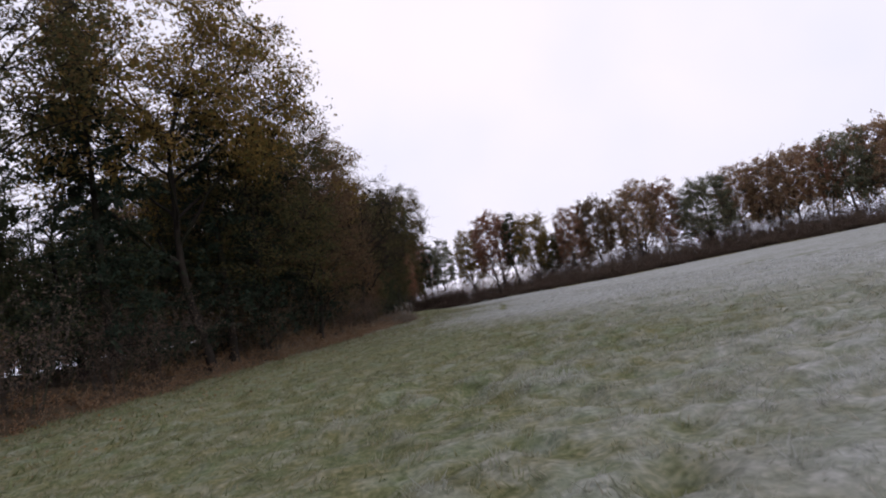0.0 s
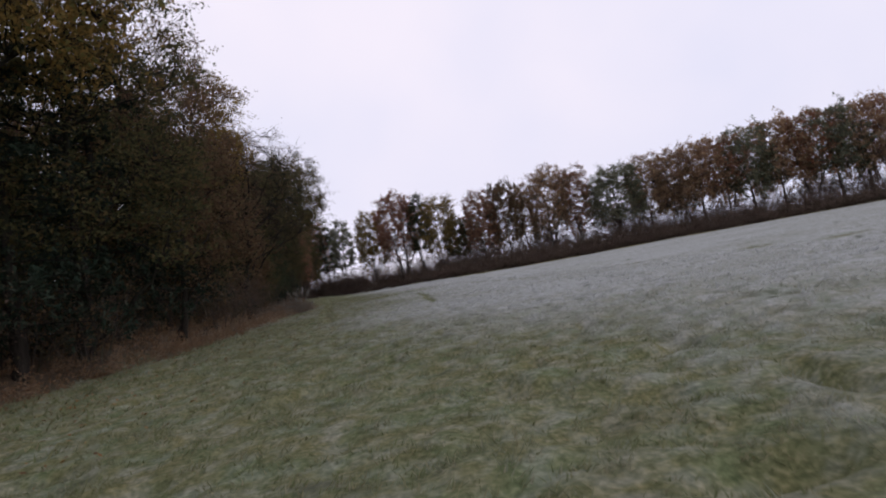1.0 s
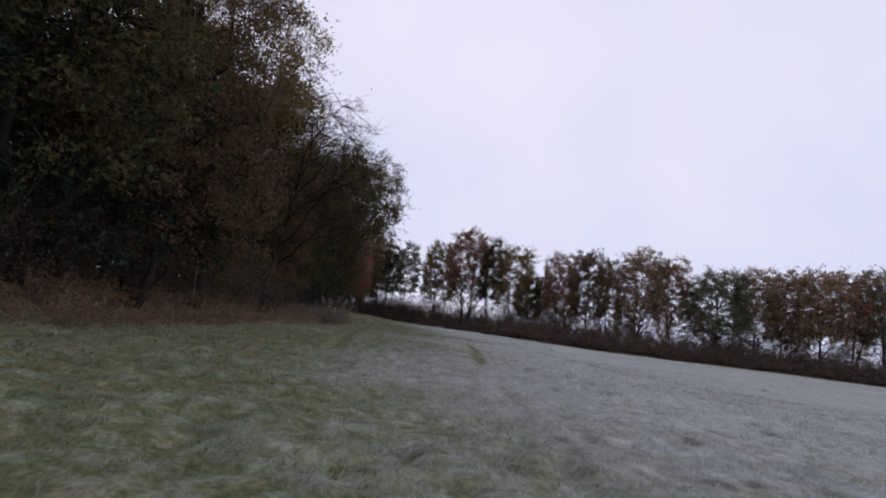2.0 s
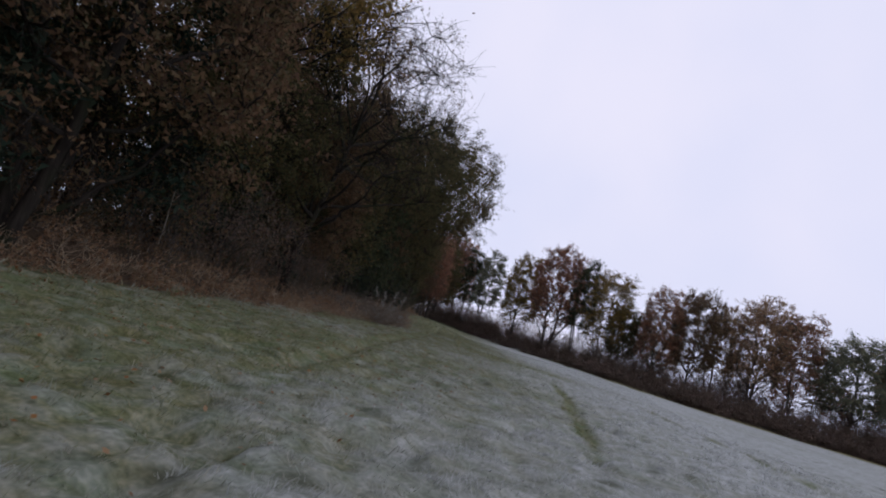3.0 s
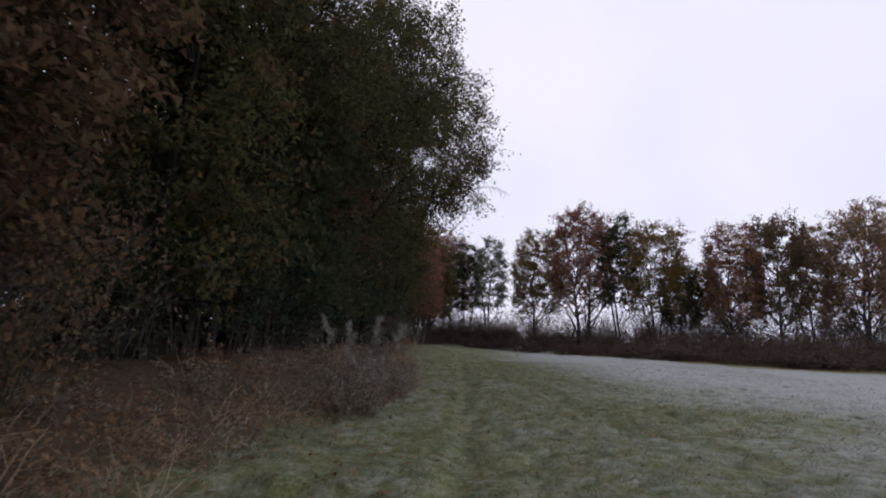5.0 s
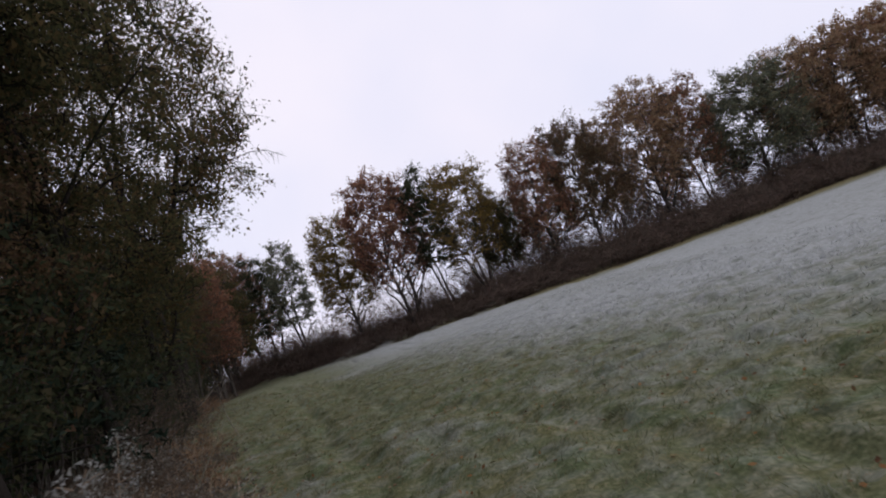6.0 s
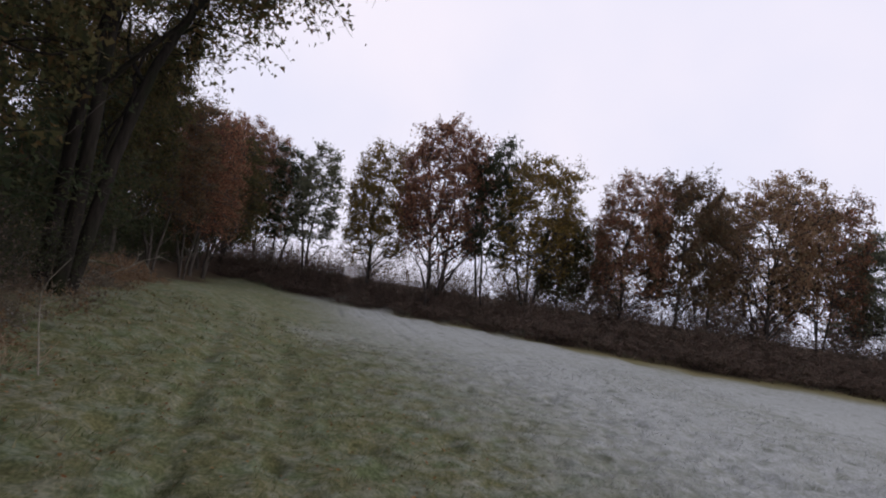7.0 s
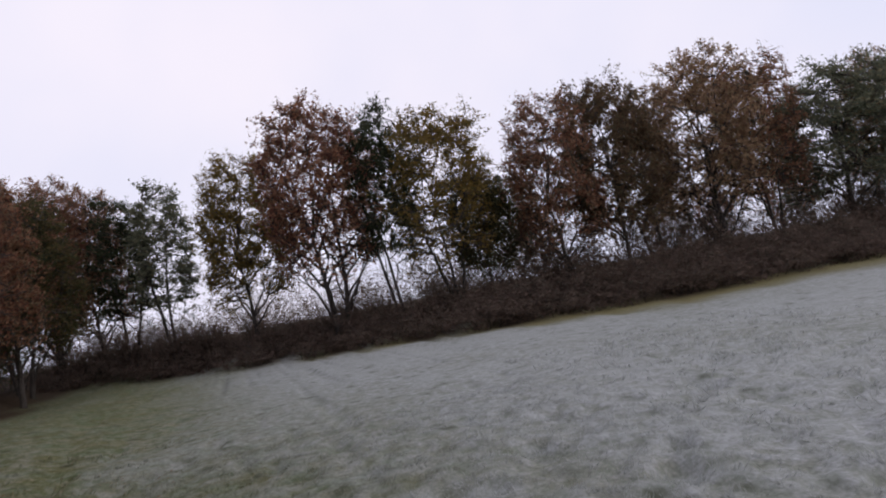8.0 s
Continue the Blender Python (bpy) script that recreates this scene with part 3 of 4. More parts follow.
FAR = [  # kind, x, y, height, radius of the crown, leaves
    (far_e, -16.5, 162.0, 19.5, 4.4, RUST), (far_a, -12.6, 160.5, 17.5, 3.2, RUST), (far_d, -10.0, 158.5, 17.0, 2.4, DARK), (far_d, -6.2, 156.4, 17.6, 2.8, HAZY_ALDER),
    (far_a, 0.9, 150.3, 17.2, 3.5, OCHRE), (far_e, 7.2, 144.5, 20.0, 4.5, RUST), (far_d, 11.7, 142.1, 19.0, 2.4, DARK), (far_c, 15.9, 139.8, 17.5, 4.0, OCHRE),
    (far_b, 19.2, 140.5, 12.0, 2.6, OLIVE), (far_a, 24.4, 137.0, 16.4, 3.5, RUST), (far_b, 29.7, 136.2, 18.0, 3.5, BROWN), (far_d, 33.8, 137.5, 17.2, 2.3, HAZY_TAWNY),
    (far_e, 39.3, 135.6, 19.0, 4.6, HAZY_TAWNY), (far_c, 44.9, 135.0, 18.5, 3.5, RUST), (far_b, 53.3, 134.2, 16.9, 5.8, HAZY_ALDER), (far_a, 60.5, 133.5, 15.8, 4.0, HAZY_TAWNY),
    (far_c, 66.0, 132.0, 16.4, 4.2, HAZY_TAWNY), (low_a, 71.0, 131.0, 16.6, 4.6, HAZY_TAWNY), (low_b, 76.0, 130.0, 17.0, 4.4, RUST),
    (low_a, 81.0, 129.0, 17.4, 5.0, HAZY_ALDER), (low_a, 87.0, 128.0, 18.0, 5.2, HAZY_TAWNY), (low_b, 92.0, 126.0, 18.4, 4.8, RUST), (low_a, 97.5, 125.0, 18.2, 5.4, HAZY_ALDER),
    (low_a, 103.5, 123.5, 18.2, 5.6, HAZY_TAWNY), (low_b, 109.0, 122.0, 18.6, 5.2, RUST), (low_a, 115.0, 121.0, 19.0, 5.8, HAZY_TAWNY), (low_a, 122.0, 119.0, 19.2, 6.2, HAZY_ALDER),
    (low_b, 129.0, 117.0, 19.3, 5.6, HAZY_TAWNY), (low_a, 136.0, 115.0, 19.3, 6.2, RUST), (low_a, 145.0, 113.0, 19.3, 6.6, HAZY_TAWNY), (low_a, 155.0, 111.0, 19.3, 6.6, HAZY_ALDER),
]
SPREAD = {far_a: 4.6, far_b: 4.8, far_c: 4.2, far_d: 2.7, far_e: 4.8, low_a: 5.2, low_b: 3.9}
rnd = random.Random(5)
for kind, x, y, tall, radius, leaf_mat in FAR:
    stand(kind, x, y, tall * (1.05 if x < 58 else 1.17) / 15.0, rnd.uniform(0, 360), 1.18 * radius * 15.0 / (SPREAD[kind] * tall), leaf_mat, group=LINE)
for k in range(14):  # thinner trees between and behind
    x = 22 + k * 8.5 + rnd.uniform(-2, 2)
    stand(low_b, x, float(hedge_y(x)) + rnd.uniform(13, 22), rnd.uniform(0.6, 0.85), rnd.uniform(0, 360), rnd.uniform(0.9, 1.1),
          rnd.choice([HAZY_TAWNY, HAZY_ALDER, RUST, HAZY_TAWNY]), label="thin tree with sparse leaves behind the tree line", group=LINE)

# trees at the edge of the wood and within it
edge_a = tree_kind("oak_tree", broadleaf(21, 16, 0.34, 5.8, 1, 16, 400, 100, 0.095, 0.2, fork=0.6, low=0.6, puff=0.8, flat=0.6), OLIVE, "large oak with olive and brown leaves at the wood's edge", bark=SHADE_BARK)
edge_d = tree_kind("oak_tree", broadleaf(20, 16, 0.42, 5.6, 1, 16, 260, 84, 0.1, 0.19, fork=0.62, low=0.7, puff=0.8), OLIVE, "tall oak with a thin high crown of olive leaves", bark=SHADE_BARK)
edge_b = tree_kind("oak_tree", broadleaf(22, 16, 0.05, 5.2, 2, 18, 340, 125, 0.085, 0.17, fork=0.6, low=0.85, puff=0.75, flat=0.6), BROWN, "bushy oak with brown leaves down to the ground", bark=SHADE_BARK)
edge_c = tree_kind("beech_tree", broadleaf(23, 14, 0.03, 4.8, 2, 18, 280, 100, 0.12, 0.14, low=0.85, hang=0.3, puff=0.8), OCHRE, "rounded beech with ochre leaves at the wood's edge", bark=SHADE_BARK)
bare = tree_kind("oak_tree", broadleaf(24, 16, 0.2, 6.6, 1, 22, 430, 6, 0.085, 0.26, fork=0.5, lean=(0.12, 0.02), twigs=8, low=1.0, puff=0.9, bend=True), BROWN, "nearly bare spreading oak with a few brown leaves", bark=SHADE_BARK)
birch = tree_kind("birch_tree", broadleaf(25, 16, 0.3, 4.8, 3, 22, 420, 84, 0.09, 0.17, fork=0.75, hang=0.5, low=0.8, puff=0.75, flat=0.8, lean=(0.07, 0.0)), OLIVE, "tall three-stemmed birch with hanging twigs and thinning green-brown leaves", bark=SHADE_BARK)
fir = tree_kind("spruce_tree", spruce(26), NEEDLE, "dark spruce with drooping branches inside the wood", split=False, bark=SHADE_BARK)
inner = tree_kind("oak_tree", broadleaf(27, 16, 0.36, 4.2, 1, 10, 170, 80, 0.11, 0.17, fork=0.7, twigs=2), BROWN, "slim oak with a high brown crown inside the wood", split=False, bark=SHADE_BARK)
dense = tree_kind("beech_tree", broadleaf(29, 15, 0.03, 4.8, 1, 12, 110, 110, 0.15, 0.17, low=0.9, twigs=2), OLIVE, "dense dark beech behind the wood's edge", split=False, bark=SHADE_BARK)
pole_tree = tree_kind("birch_tree", broadleaf(28, 15, 0.35, 2.6, 1, 12, 50, 14, 0.1, 0.11, fork=0.85, low=1.0, twigs=3), OCHRE, "thin half-bare birch inside the wood", split=False, bark=SHADE_BARK)
EDGE = "trees at the edge of the wood"
WOOD = [  # kind, into the wood, y, height, width, leaves
    (edge_d, 2.6, 10.0, 17.0, 1.1, OLIVE), (edge_d, 2.4, 19.0, 19.0, 1.1, OLIVE), (edge_a, 0.9, 31.0, 21.5, 1.0, OCHRE), (edge_b, 1.8, 38.0, 18.5, 1.14, OLIVE),
    # Spruces at y 74, 80.5 and 87 are added to darken the interior.
    (fir, 1.6, 34.0, 15.0, 1.3, None), (fir, 2.4, 26.5, 15.0, 1.2, None), (fir, 2.6, 41.5, 16.0, 1.4, None), (edge_b, 1.6, 46.5, 18.5, 0.98, BROWN), (fir, 5.0, 74.0, 14.0, 1.3, None), (fir, 5.2, 80.5, 14.5, 1.3, None), (fir, 5.0, 87.0, 14.0, 1.3, None), (fir, 3.4, 50.0, 15.5, 1.3, None), (edge_b, 4.0, 52.5, 15.5, 1.0, OLIVE), (edge_b, 3.4, 58.5, 14.0, 1.0, OLIVE), (fir, 5.0, 61.0, 14.0, 1.3, None), (bare, 1.4, 62.0, 17.5, 0.8, None), (edge_d, 3.2, 56.0, 19.0, 0.9, OCHRE), (edge_d, 4.0, 66.0, 17.5, 0.85, BROWN),
    (edge_c, 3.2, 65.0, 11.5, 1.0, BROWN), (edge_c, 4.2, 71.5, 13.5, 0.9, OLIVE), (edge_a, 3.6, 77.0, 15.5, 0.85, OLIVE), (edge_a, 3.0, 84.5, 18.5, 0.8, OLIVE),
    (edge_b, 6.5, 80.5, 14.5, 1.05, OLIVE), (edge_b, 6.0, 87.5, 15.0, 1.05, BROWN), (edge_d, 2.4, 90.5, 20.0, 0.85, OLIVE), (edge_b, 6.0, 95.0, 15.5, 0.95, OLIVE), (birch, 0.6, 105.0, 24.0, 1.02, OLIVE), (birch, 2.4, 112.0, 17.5, 0.8, OLIVE), (edge_b, 2.6, 93.0, 15.5, 1.0, OLIVE), (far_b, 4.0, 117.5, 11.0, 0.8, OLIVE),
    (far_a, 3.0, 122.0, 14.0, 0.8, OLIVE), (far_c, 2.0, 128.0, 14.0, 1.0, BROWN), (far_c, 4.5, 123.5, 15.0, 0.9, BROWN), (far_c, 0.8, 134.0, 15.0, 0.85, RUST), (far_a, 1.0, 139.5, 15.5, 0.9, RUST),
    (far_b, 0.5, 145.0, 16.0, 0.95, OLIVE), (far_e, 1.5, 151.0, 16.5, 0.75, RUST),
]
TALL = {edge_a: 16, edge_d: 16, edge_b: 16, edge_c: 14, bare: 16, birch: 16, fir: 14, far_e: 15, far_b: 15, far_a: 15, far_c: 15}
for kind, depth, y, tall, wide, leaf_mat in WOOD:
    stand(kind, float(edge_x(y)) - depth, y, tall / TALL[kind], 0 if kind in (bare, birch) else rnd.uniform(0, 360), wide, leaf_mat, group=EDGE)
for row in range(4):
    for k in range(17):
        y = 4 + k * 8.6 + rnd.uniform(-3, 3)
        if row == 3 and y > 62:
            continue
        x = float(edge_x(y)) - 6.5 - row * 5.4 + rnd.uniform(-1.8, 1.8)
        kind = rnd.choice([inner, inner, pole_tree, pole_tree, inner, pole_tree])
        if y < 28:
            kind = pole_tree
        elif y < 42 and row > 0:
            kind = rnd.choice([pole_tree, pole_tree, inner])
        elif y < 100 and row < 2:
            kind = rnd.choice([dense, dense, fir] if row == 0 else [dense, inner])
        stand(kind, x, y, rnd.uniform(0.85, 1.1), rnd.uniform(0, 360), rnd.uniform(0.85, 1.1), None if kind is fir else rnd.choice([OLIVE, OLIVE, DARK] if kind is dense else [BROWN, OLIVE, RUST, BROWN]), group="trees within the wood")


for k in range(12):  # young beeches deep in the wood
    y = 27 + k * 3.2 + rnd.uniform(-1, 1)
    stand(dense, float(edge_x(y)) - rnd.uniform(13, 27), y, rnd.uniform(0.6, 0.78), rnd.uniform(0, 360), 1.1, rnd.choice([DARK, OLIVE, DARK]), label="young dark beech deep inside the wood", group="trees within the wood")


for k in range(3):  # high crowns over them
    y = 44 + k * 4.0 + rnd.uniform(-1, 1)
    stand(inner, float(edge_x(y)) - rnd.uniform(7, 16), y, rnd.uniform(0.85, 1.05), rnd.uniform(0, 360), 1.1, rnd.choice([BROWN, OLIVE]), group="trees within the wood")
for k in range(9):  # taller ones that close the view between the trunks
    y = 42 + k * 2.3 + rnd.uniform(-1, 1)
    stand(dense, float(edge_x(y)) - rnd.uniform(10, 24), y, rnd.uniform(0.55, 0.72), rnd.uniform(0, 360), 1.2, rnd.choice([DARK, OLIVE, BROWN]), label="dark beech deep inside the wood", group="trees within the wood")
for k in range(14):
    y = 14 + k * 2.2 + rnd.uniform(-1, 1)
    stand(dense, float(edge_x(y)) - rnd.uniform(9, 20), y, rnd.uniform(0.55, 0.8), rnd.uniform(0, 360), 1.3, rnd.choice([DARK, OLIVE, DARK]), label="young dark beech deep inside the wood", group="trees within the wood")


# ---- scrub ----
def shrub_kind(name, meshes, leaf_mat, stem_mat, label, category="shrub"):
    root = new(name)
    part("tangle", mesh_of("tangle", *meshes[0], stem_mat, True), root)
    part("foliage", mesh_of("foliage", *meshes[1], leaf_mat), root)
    tagged(root, label, category)
    return root


scrub_a = shrub_kind("hawthorn_shrub", shrub(31, 2.9, 1.7, 22, 15, 0.105, -0.03, 5), SCRUB, BARK, "dense dark leafless hawthorn scrub in the hedge")
scrub_b = shrub_kind("blackthorn_shrub", shrub(32, 2.6, 1.9, 22, 15, 0.105, -0.05, 5), SCRUB, BARK, "low dark blackthorn scrub in the hedge")
under = shrub_kind("holly_shrub", shrub(33, 4.6, 2.2, 18, 30, 0.085, -0.02, 5), DARK, BARK, "tall dark evergreen shrub under the trees")
under_b = shrub_kind("hazel_shrub", shrub(34, 4.2, 2.3, 20, 10, 0.13, -0.06, 5), BROWN, BARK, "half-bare hazel shrub under the trees")
front = shrub_kind("hazel_shrub", shrub(39, 4.0, 2.2, 24, 11, 0.065, -0.05, 9), BROWN, BARK, "twiggy brown hazel bush at the wood's edge")
bram_a = shrub_kind("bracken_clump", shrub(35, 1.0, 1.2, 24, 17, 0.05, -0.24, 3, 0.013), BRACKEN, STEM, "collapsed rust-brown dead bracken on the bank", "bracken")
bram_b = shrub_kind("bramble_clump", shrub(36, 1.1, 1.4, 26, 8, 0.045, -0.26, 4, 0.014), BRACKEN, STEM, "arching brown bramble stems on the bank", "bramble")
for k in range(72):
    x = -19 + k * 2.6 + rnd.uniform(-0.5, 0.5)
    for row, back in enumerate((1.4, 3.6, 6.6) if x < 75 else (1.4, 4.2)):
        size = (0.74, 0.98, 1.08)[row] * (1.0 if x < 12 else 1.14)
        stand(rnd.choice([scrub_a, scrub_b]), x + row * 1.1, float(hedge_y(x)) + back + rnd.uniform(-0.5, 0.5), 0.8 * size * rnd.uniform(0.9, 1.12), rnd.uniform(0, 360), 1.35 * rnd.uniform(1.05, 1.3) / (0.74, 0.98, 1.08)[row], group="hedge scrub")
thicket = shrub_kind("hazel_shrub", shrub(38, 5.0, 2.4, 26, 7, 0.11, -0.03, 10), SCRUB, BARK, "bare twiggy hazel thicket between the trees behind the hedge")
for k in range(70):
    x = -15 + k * 2.6 + rnd.uniform(-0.8, 0.8) if k < 14 else 20 + (k - 14) * 1.9 + rnd.uniform(-0.8, 0.8)
    stand(thicket, x, float(hedge_y(x)) + (6.0 if x < 12 else 9.0) + rnd.uniform(-1, 3), rnd.uniform(0.5, 0.85) if x < 20 else rnd.uniform(0.75, 1.3), rnd.uniform(0, 360), rnd.uniform(0.8, 1.1), group="hedge scrub")
# Pale stems put the haze behind the tree line into the material.
brush = shrub_kind("willow_shrub", shrub(44, 5.0, 2.6, 26, 3, 0.1, -0.04, 12), SCRUB, STEM, "leafless willow brush behind the tree line, haze put into its pale colour")
for k in range(20):
    x = -16 + k * 2.1 + rnd.uniform(-0.8, 0.8)
    stand(brush, x, float(hedge_y(x)) + rnd.uniform(10, 22), rnd.uniform(0.8, 1.35), rnd.uniform(0, 360), rnd.uniform(0.9, 1.2), group="hedge scrub")
for k in range(46):
    y = 4 + k * 3.4 + rnd.uniform(-0.7, 0.7)
    for row in range((4 if k % 2 or y < 50 else 3) if y < 100 else 2):
        x = float(edge_x(y)) - (2.1, 5.5, 11.0, 20.0)[row] + rnd.uniform(-0.8, 0.8)
        if row == 0 and y > 68:
            x -= 2.2
        kind = (front if y < 68 else under) if row == 0 else rnd.choice([under, under, under_b]) if row == 1 else under
        stand(kind, x, y, rnd.uniform(0.75, 1.1) * (1.0, 1.35, 1.45, 1.55)[row], rnd.uniform(0, 360), rnd.uniform(0.8, 1.1), rnd.choice([BROWN, SCRUB, BROWN]) if kind is front else None, group="undergrowth")
for k in range(76):
    y = 12 + k * 1.45 + rnd.uniform(-0.4, 0.4)
    for row in range(2):
        x = float(edge_x(y)) - 0.5 - row * 1.4 + rnd.uniform(-0.4, 0.4)
        stand(rnd.choice([bram_a, bram_b]), x, y, rnd.uniform(0.65, 1.05), rnd.uniform(0, 360), rnd.uniform(0.9, 1.2), WEED if 64 < y < 112 and rnd.random() < 0.75 else None, group="bracken and brambles on the bank", sink=0.05)

for k in range(9):  # dark evergreens where the hedge meets the wood
    x = -17 + k * 1.7 + rnd.uniform(-0.5, 0.5)
    stand(under, x, float(hedge_y(x)) + rnd.uniform(3.5, 7.0), rnd.uniform(0.75, 1.15), rnd.uniform(0, 360), rnd.uniform(0.9, 1.2), rnd.choice([SCRUB, DARK, SCRUB]), group="hedge scrub")
for k in range(12):  # dark evergreens behind the birch
    y = 88 + k * 2.2 + rnd.uniform(-0.5, 0.5)
    stand(under, float(edge_x(y)) - rnd.uniform(3.0, 6.0), y, rnd.uniform(1.1, 1.5), rnd.uniform(0, 360), 1.1, group="undergrowth")
for k in range(9):  # low bushes round the feet of the birch
    y = 92 + k * 1.7 + rnd.uniform(-0.5, 0.5)
    stand(front, float(edge_x(y)) - rnd.uniform(1.2, 2.2), y, rnd.uniform(0.4, 0.6), rnd.uniform(0, 360), 1.2, rnd.choice([SCRUB, OLIVE, DARK]), group="undergrowth")


# ---- grass ----
def tussocks(seed, count, inner, outer, lo, hi, tall, wide, per):
    """Tufts of frosted grass, their blades combed over to one side; inner and outer are distances from the line of flight."""
    rng = np.random.default_rng(seed)
    y = rng.uniform(lo, hi, count)
    mid = np.interp(y, [0, 30, 50, 65, 80, 95, 120], [2.5, 2, -1, -4, -4, -1, 3])
    x = mid + rng.choice([-1.0, 1.0], count) * rng.uniform(inner, outer, count)
    heap = 0.55 * vnoise(x, y, 2.0, 7) + 0.45 * vnoise(x, y, 3.7, 17)
    keep = (x > edge_x(y) - 0.3) & (y < hedge_y(x) - 0.3) & (rng.random(count) < -0.2 + 1.8 * heap) & (rng.random(count) > 0.8 * rut_depth(x, y))
    x, y, heap = (np.repeat(a[keep], per) for a in (x, y, heap))
    n = len(x)
    tuft = np.repeat(rng.random(n // per), per)
    comb = np.repeat(rng.normal(0.6, 1.3, n // per), per) + rng.normal(0, 0.7, n)
    size = tall * (0.55 + 0.9 * np.repeat(rng.random(n // per), per)) * (0.5 + heap)
    out, way = np.abs(rng.normal(0, 1.1, n)), rng.uniform(0, 6.28, n)
    h = size * rng.uniform(0.4, 0.95, n)
    lean = size * rng.uniform(0.3, 1.1, n)
    x, y = x + size * out * np.cos(way), y + size * out * np.sin(way)
    foot = np.stack([x, y, ground_z(x, y) - 0.012], 1)
    az = rng.uniform(0, 6.28, n)
    across = np.stack([np.cos(az), np.sin(az), 0 * az], 1) * (wide * rng.uniform(0.6, 1.3, n))[:, None] * 0.5
    tip = foot + np.stack([np.cos(comb) * lean, np.sin(comb) * lean, h], 1)
    v = np.stack([foot - across, foot + across, tip], 1).reshape(-1, 3)
    f = np.clip(frost_at(x, y) * 1.3 + 0.3 * (tuft - 0.5) + 0.3 * (heap - 0.5), 0.02, 1)
    frost = np.stack([0.85 * f, 0.85 * f, np.clip(f * 1.2, 0, 1)], 1).ravel()
    return mesh_of("grass", v, np.arange(3 * n).reshape(n, 3), BLADE, False, {"frost": frost})


tagged(new("grass", tussocks(41, 36000, 0.0, 5.5, 1, 112, 0.085, 0.017, 12)), "short tufted grass of the meadow with rime on its tips", "grass", kind="stuff")
tagged(new("grass", tussocks(42, 14000, 5.5, 17.0, 4, 116, 0.13, 0.045, 8)), "frosted tussocks further out on the meadow", "grass", kind="stuff")


# ---- small things ----
def dead_branch(name, lines, thick, label, category, mat=PALE_BARK):
    """A bare piece of wood: the first line is the stem, the others are its forks."""
    root = new(name)
    for k, line in enumerate(lines):
        pts = np.array([line], float)
        fine_pts = np.stack([np.interp(np.linspace(0, 1, 9), np.linspace(0, 1, len(line)), pts[0, :, c]) for c in range(3)], 1)[None]
        fine_pts = fine_pts + np.random.default_rng(k).normal(0, thick * 0.25, fine_pts.shape)
        r = thick if k == 0 else thick * 0.55
        part("stem" if k == 0 else "fork", mesh_of("dead_wood", *tubes(fine_pts, [r], [r * 0.25], 6), mat, True), root)
    return tagged(root, label, category)


def put(ob, x, y, turn=0.0, up=0.0, size=1.0):
    ob.matrix_basis = pose(x, y, float(ground_z(x, y)) + up, 0, 0, turn) @ Matrix.Scale(size, 4)
    return ob


put(dead_branch("fallen_branch", [((-2.3, 0.2, -0.1), (-0.5, 0, 0.9), (0.4, 0.1, 1.55), (1.4, 0, 1.95), (2.2, 0.1, 1.65)), ((-0.3, 0, 1.0), (0.0, 0.1, 1.7), (-0.2, 0.1, 2.4)),
                                  ((0.4, 0.1, 1.5), (0.9, 0.2, 0.8), (1.0, 0.3, -0.1)), ((-0.1, 0.1, 1.8), (0.3, 0.2, 2.2)), ((1.2, 0, 1.9), (1.5, 0.1, 2.3), (1.9, 0.1, 2.4)), ((-0.9, 0.1, 0.7), (-1.3, 0.2, 1.5), (-1.1, 0.2, 2.1))],
                0.045, "pale bare fallen branch with antler-like forks on the bank", "branch"), -12.0, 112.6, 8, 0.35, 0.62)
put(dead_branch("fallen_log", [((-3.2, 0.3, 0.1), (-1.2, 0.1, 0.16), (0.8, 0, 0.14), (2.6, -0.2, 0.1)), ((0.6, 0, 0.15), (1.2, 0.4, 0.4))], 0.13,
                "grey fallen log lying on the bracken bank", "log"), -14.2, 108.5, 10, 0.25)
put(dead_branch("sapling", [((0, 0, -0.2), (0.05, 0, 1.0), (-0.05, 0.05, 2.2), (0.02, 0, 3.2)), ((0.0, 0, 1.8), (0.25, 0.1, 2.3))], 0.028, "thin pale bare sapling in front of the dark wood", "sapling"), -10.2, 52.5)
put(dead_branch("sapling", [((0, 0, -0.2), (0.2, 0.1, 1.2), (0.6, 0.3, 2.4), (0.8, 0.3, 3.6)), ((0.3, 0.1, 1.6), (-0.3, 0.2, 2.0), (-0.6, 0.2, 1.9))], 0.022, "thin leaning dead sapling before the undergrowth", "sapling"), -10.4, 60.0)
put(dead_branch("sapling", [((0, 0, -0.2), (-0.2, 0.1, 0.7), (-0.3, 0.1, 1.6), (0.1, 0.1, 2.2)), ((-0.3, 0.1, 1.2), (0.3, 0.2, 1.6))], 0.018, "short pale broken sapling on the bank", "sapling"), -8.6, 96.0)
put(dead_branch("sapling", [((0, 0, -0.2), (0.3, 0.1, 1.0), (1.0, 0.2, 1.9))], 0.018, "slanting pale dead stick on the bank", "sapling"), -7.4, 80.5)

# the birch's long hanging spray that stands out against the sky
spray_rng = np.random.default_rng(61)
spray_arm = np.array([[(-7.6, 102.5, 12.0), (-6.2, 103.2, 12.9), (-4.9, 103.8, 13.25), (-4.1, 104.1, 13.2), (-3.5, 104.3, 12.8)]])
spray_twig, _ = spawn(spray_rng, spray_arm, np.array([3.0]), 16, 0.45, 1.0, (30, 80), 0.32, 5, 0.12, -0.28)
spray = new("birch_spray")
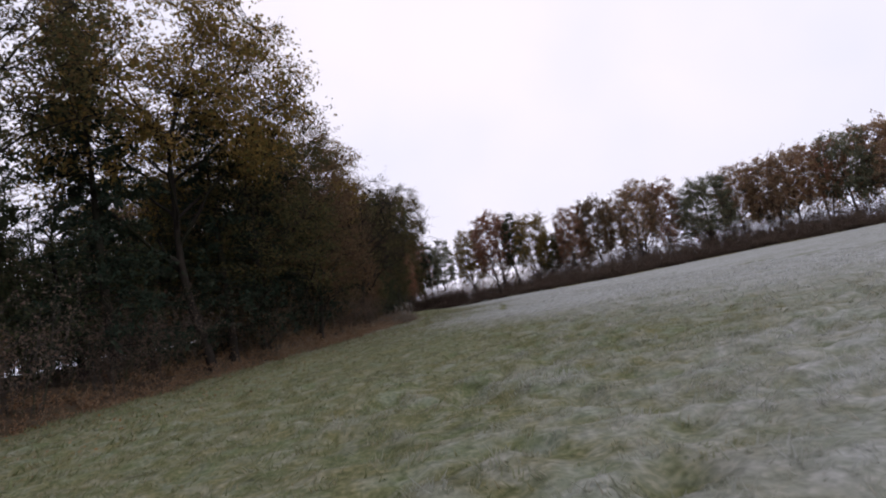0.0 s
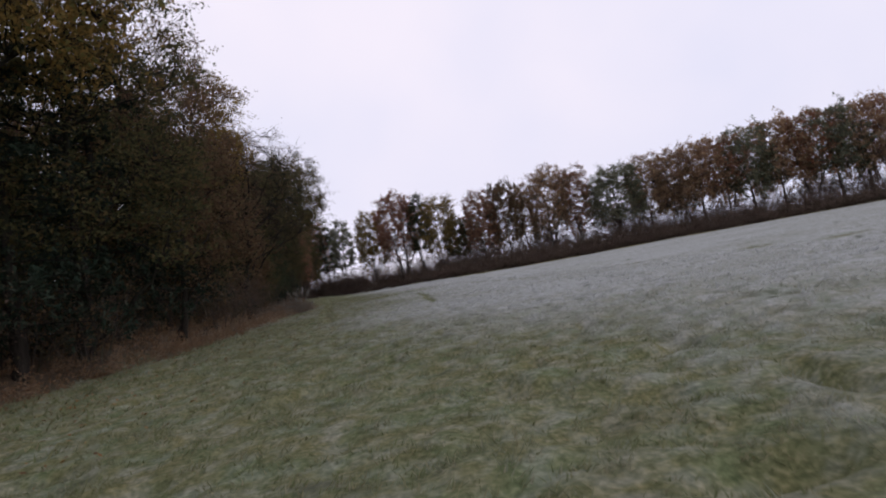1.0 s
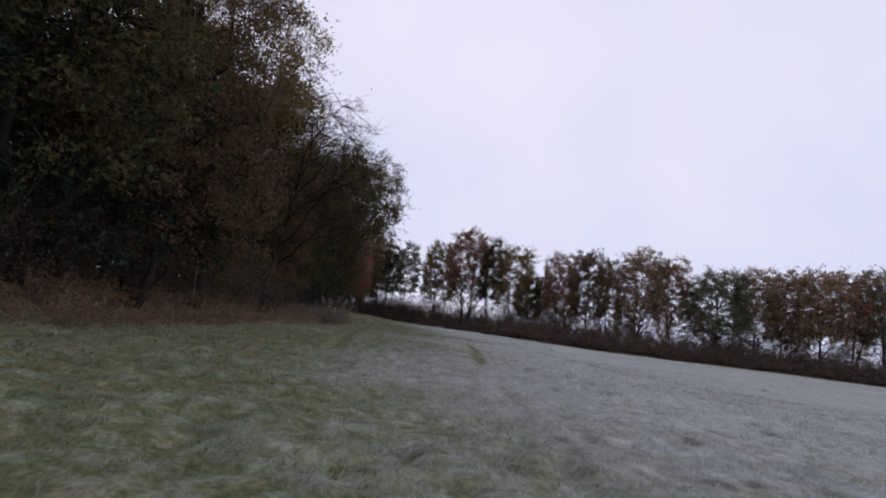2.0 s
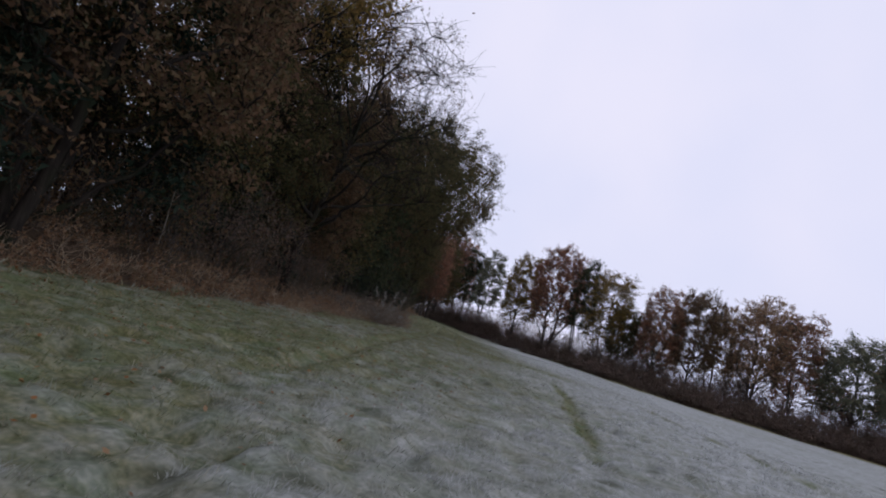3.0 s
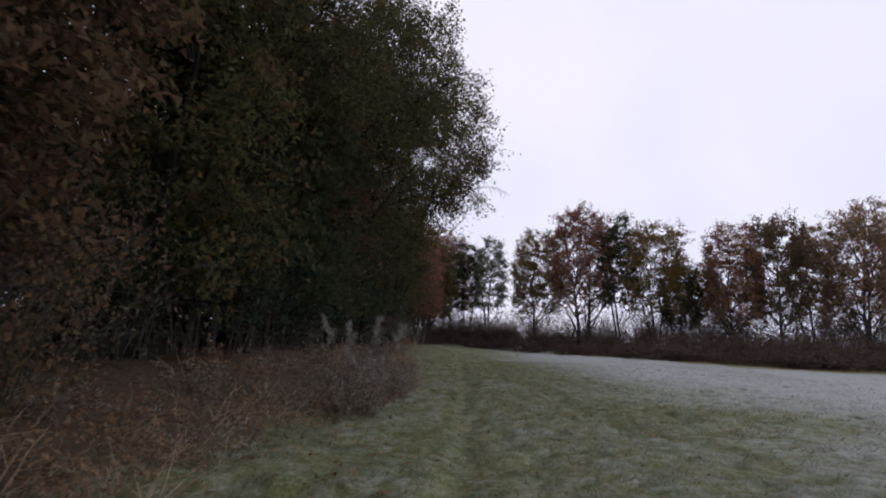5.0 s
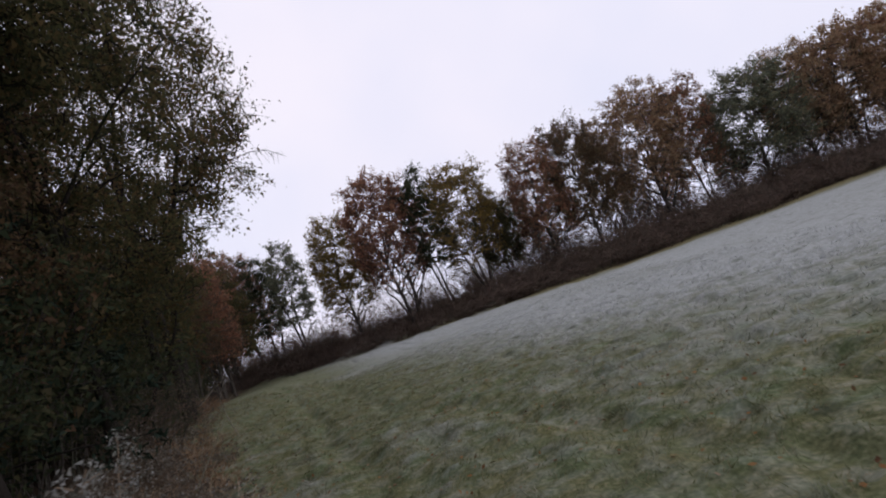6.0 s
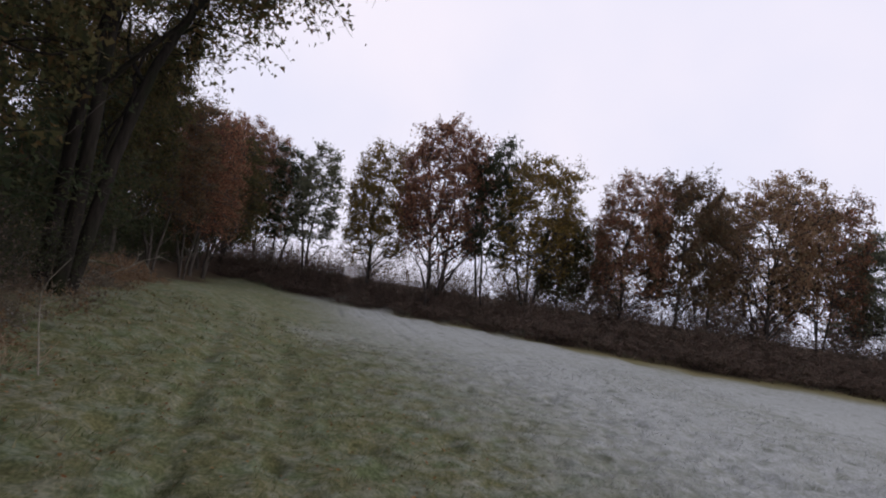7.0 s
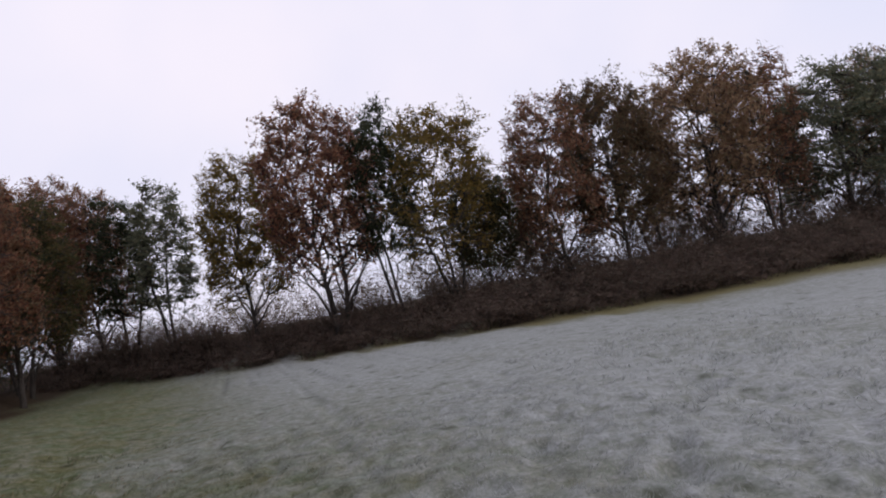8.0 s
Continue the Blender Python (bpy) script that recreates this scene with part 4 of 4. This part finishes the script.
part("arm", mesh_of("arm", *tubes(spray_arm, [0.035], [0.008], 5), BARK, True), spray)
part("twig_fan", mesh_of("twig_fan", *tubes(spray_twig, np.full(16, 0.012), np.full(16, 0.005), 3), BARK, True), spray)
tagged(spray, "bare drooping birch twigs reaching out over the meadow", "branch")

# bleached grass leaning over the bracken
straw = shrub_kind("straw_tuft", shrub(40, 0.75, 0.8, 30, 2, 0.03, -0.2, 2, 0.008), BRACKEN, STRAW, "tuft of bleached bent straw on the bank", "straw")
for k in range(52):
    y = 38 + k * 1.15 + rnd.uniform(-0.5, 0.5)
    stand(straw, float(edge_x(y)) - rnd.uniform(-0.5, 1.6), y, rnd.uniform(0.75, 1.3), rnd.uniform(0, 360), rnd.uniform(1.1, 1.6), group="straw tufts on the bank", sink=0.03)

# frosted weeds and brambles at the foot of the bank
weed = shrub_kind("frosted_weed", shrub(37, 1.25, 0.7, 14, 16, 0.04, 0.0, 4, 0.012), WEED, STEM, "rime-covered dead weed with pale seed heads", "weed")
for k in range(15):
    y = 71 + k * 1.4 + rnd.uniform(-0.3, 0.3)
    stand(weed, float(edge_x(y)) - rnd.uniform(0.0, 1.8), y, rnd.uniform(0.42, 0.8), rnd.uniform(0, 360), 1.0, group="frosted weeds")
for k in range(26):
    y = 38 + k * 1.2 + rnd.uniform(-0.4, 0.4)
    stand(weed, float(edge_x(y)) - rnd.uniform(1.6, 3.2), y, rnd.uniform(0.38, 0.68), rnd.uniform(0, 360), 1.0, group="frosted weeds")


for k in range(16):  # a taller stand of them by the goldenrod
    y = 73.5 + k * 0.5 + rnd.uniform(-0.3, 0.3)
    stand(weed, float(edge_x(y)) + rnd.uniform(-0.6, 0.8), y, rnd.uniform(0.8, 1.15), rnd.uniform(0, 360), 1.1, group="frosted weeds")


def plumes(seed, stems=4, height=2.0):
    """Tall arching dead stalks, each with a drooping rimed seed plume."""
    rng = np.random.default_rng(seed)
    az = rng.uniform(0, 6.28, stems)
    way = np.stack([np.cos(az) * 0.3, np.sin(az) * 0.3, np.ones(stems)], 1)
    start = np.stack([np.cos(az), np.sin(az), 0 * az], 1) * rng.uniform(0.05, 0.35, stems)[:, None] - (0, 0, 0.1)
    size = height * rng.uniform(0.75, 1.25, stems)
    stalk = grow(rng, start, way, size, 9, 0.07, -0.10)
    side, _ = spawn(rng, stalk, size, 9, 0.74, 1.0, (40, 80), 0.09, 2, 0.15, -0.12)
    at, _ = along(side, rng.uniform(0.1, 1.1, (len(side), 64)))
    at = at.reshape(-1, 3) + rng.normal(0, 0.03, (len(side) * 64, 3))
    wood = joined([tubes(stalk, np.full(stems, 0.009), np.full(stems, 0.004), 4), tubes(side, np.full(len(side), 0.005), np.full(len(side), 0.003), 3)])
    return wood, leaves(rng, at, 0.014, 1.6, 0.2)


plume = shrub_kind("goldenrod", plumes(62), FROSTED, STEM, "tall dead goldenrod with white rimed seed plumes", "weed")
for k in range(4):
    y = 75.2 + k * 0.35 + rnd.uniform(-0.1, 0.1)
    stand(plume, -6.9 + rnd.uniform(-0.4, 0.5), y, rnd.uniform(1.05, 1.25), rnd.uniform(0, 360), 0.9, group="rimed goldenrod", sink=0.05)


def fallen_leaves(seed, count, lo, hi, reach):
    rng = np.random.default_rng(seed)
    y = rng.uniform(lo, hi, count)
    x = edge_x(y) - 0.6 + reach * rng.random(count) ** 1.7
    at = np.stack([x, y, ground_z(x, y) + rng.uniform(0.02, 0.07, count)], 1)
    way = np.stack([*rng.normal(size=(2, count)), rng.normal(0, 0.25, count)], 1)
    way = unit(way)
    side = unit(np.cross(way, np.array([0, 0, 1.0]) + rng.normal(0, 0.3, (count, 3))))
    s = rng.uniform(0.022, 0.05, count)[:, None]
    v = np.stack([at - way * s, at + side * s * 0.6, at + way * s, at - side * s * 0.6], 1)
    return mesh_of("fallen_leaves", v.reshape(-1, 3), np.arange(4 * count).reshape(count, 4), LITTER)


LITTER = leaf_material("fallen_leaf", [(0.10, 0.05, 0.025), (0.20, 0.09, 0.035), (0.28, 0.15, 0.06), (0.22, 0.17, 0.12)], 0.1)
tagged(new("fallen_leaves", fallen_leaves(51, 9000, 8, 112, 10.0)), "scattered orange-brown fallen leaves on the frosted grass", "leaves", kind="stuff")
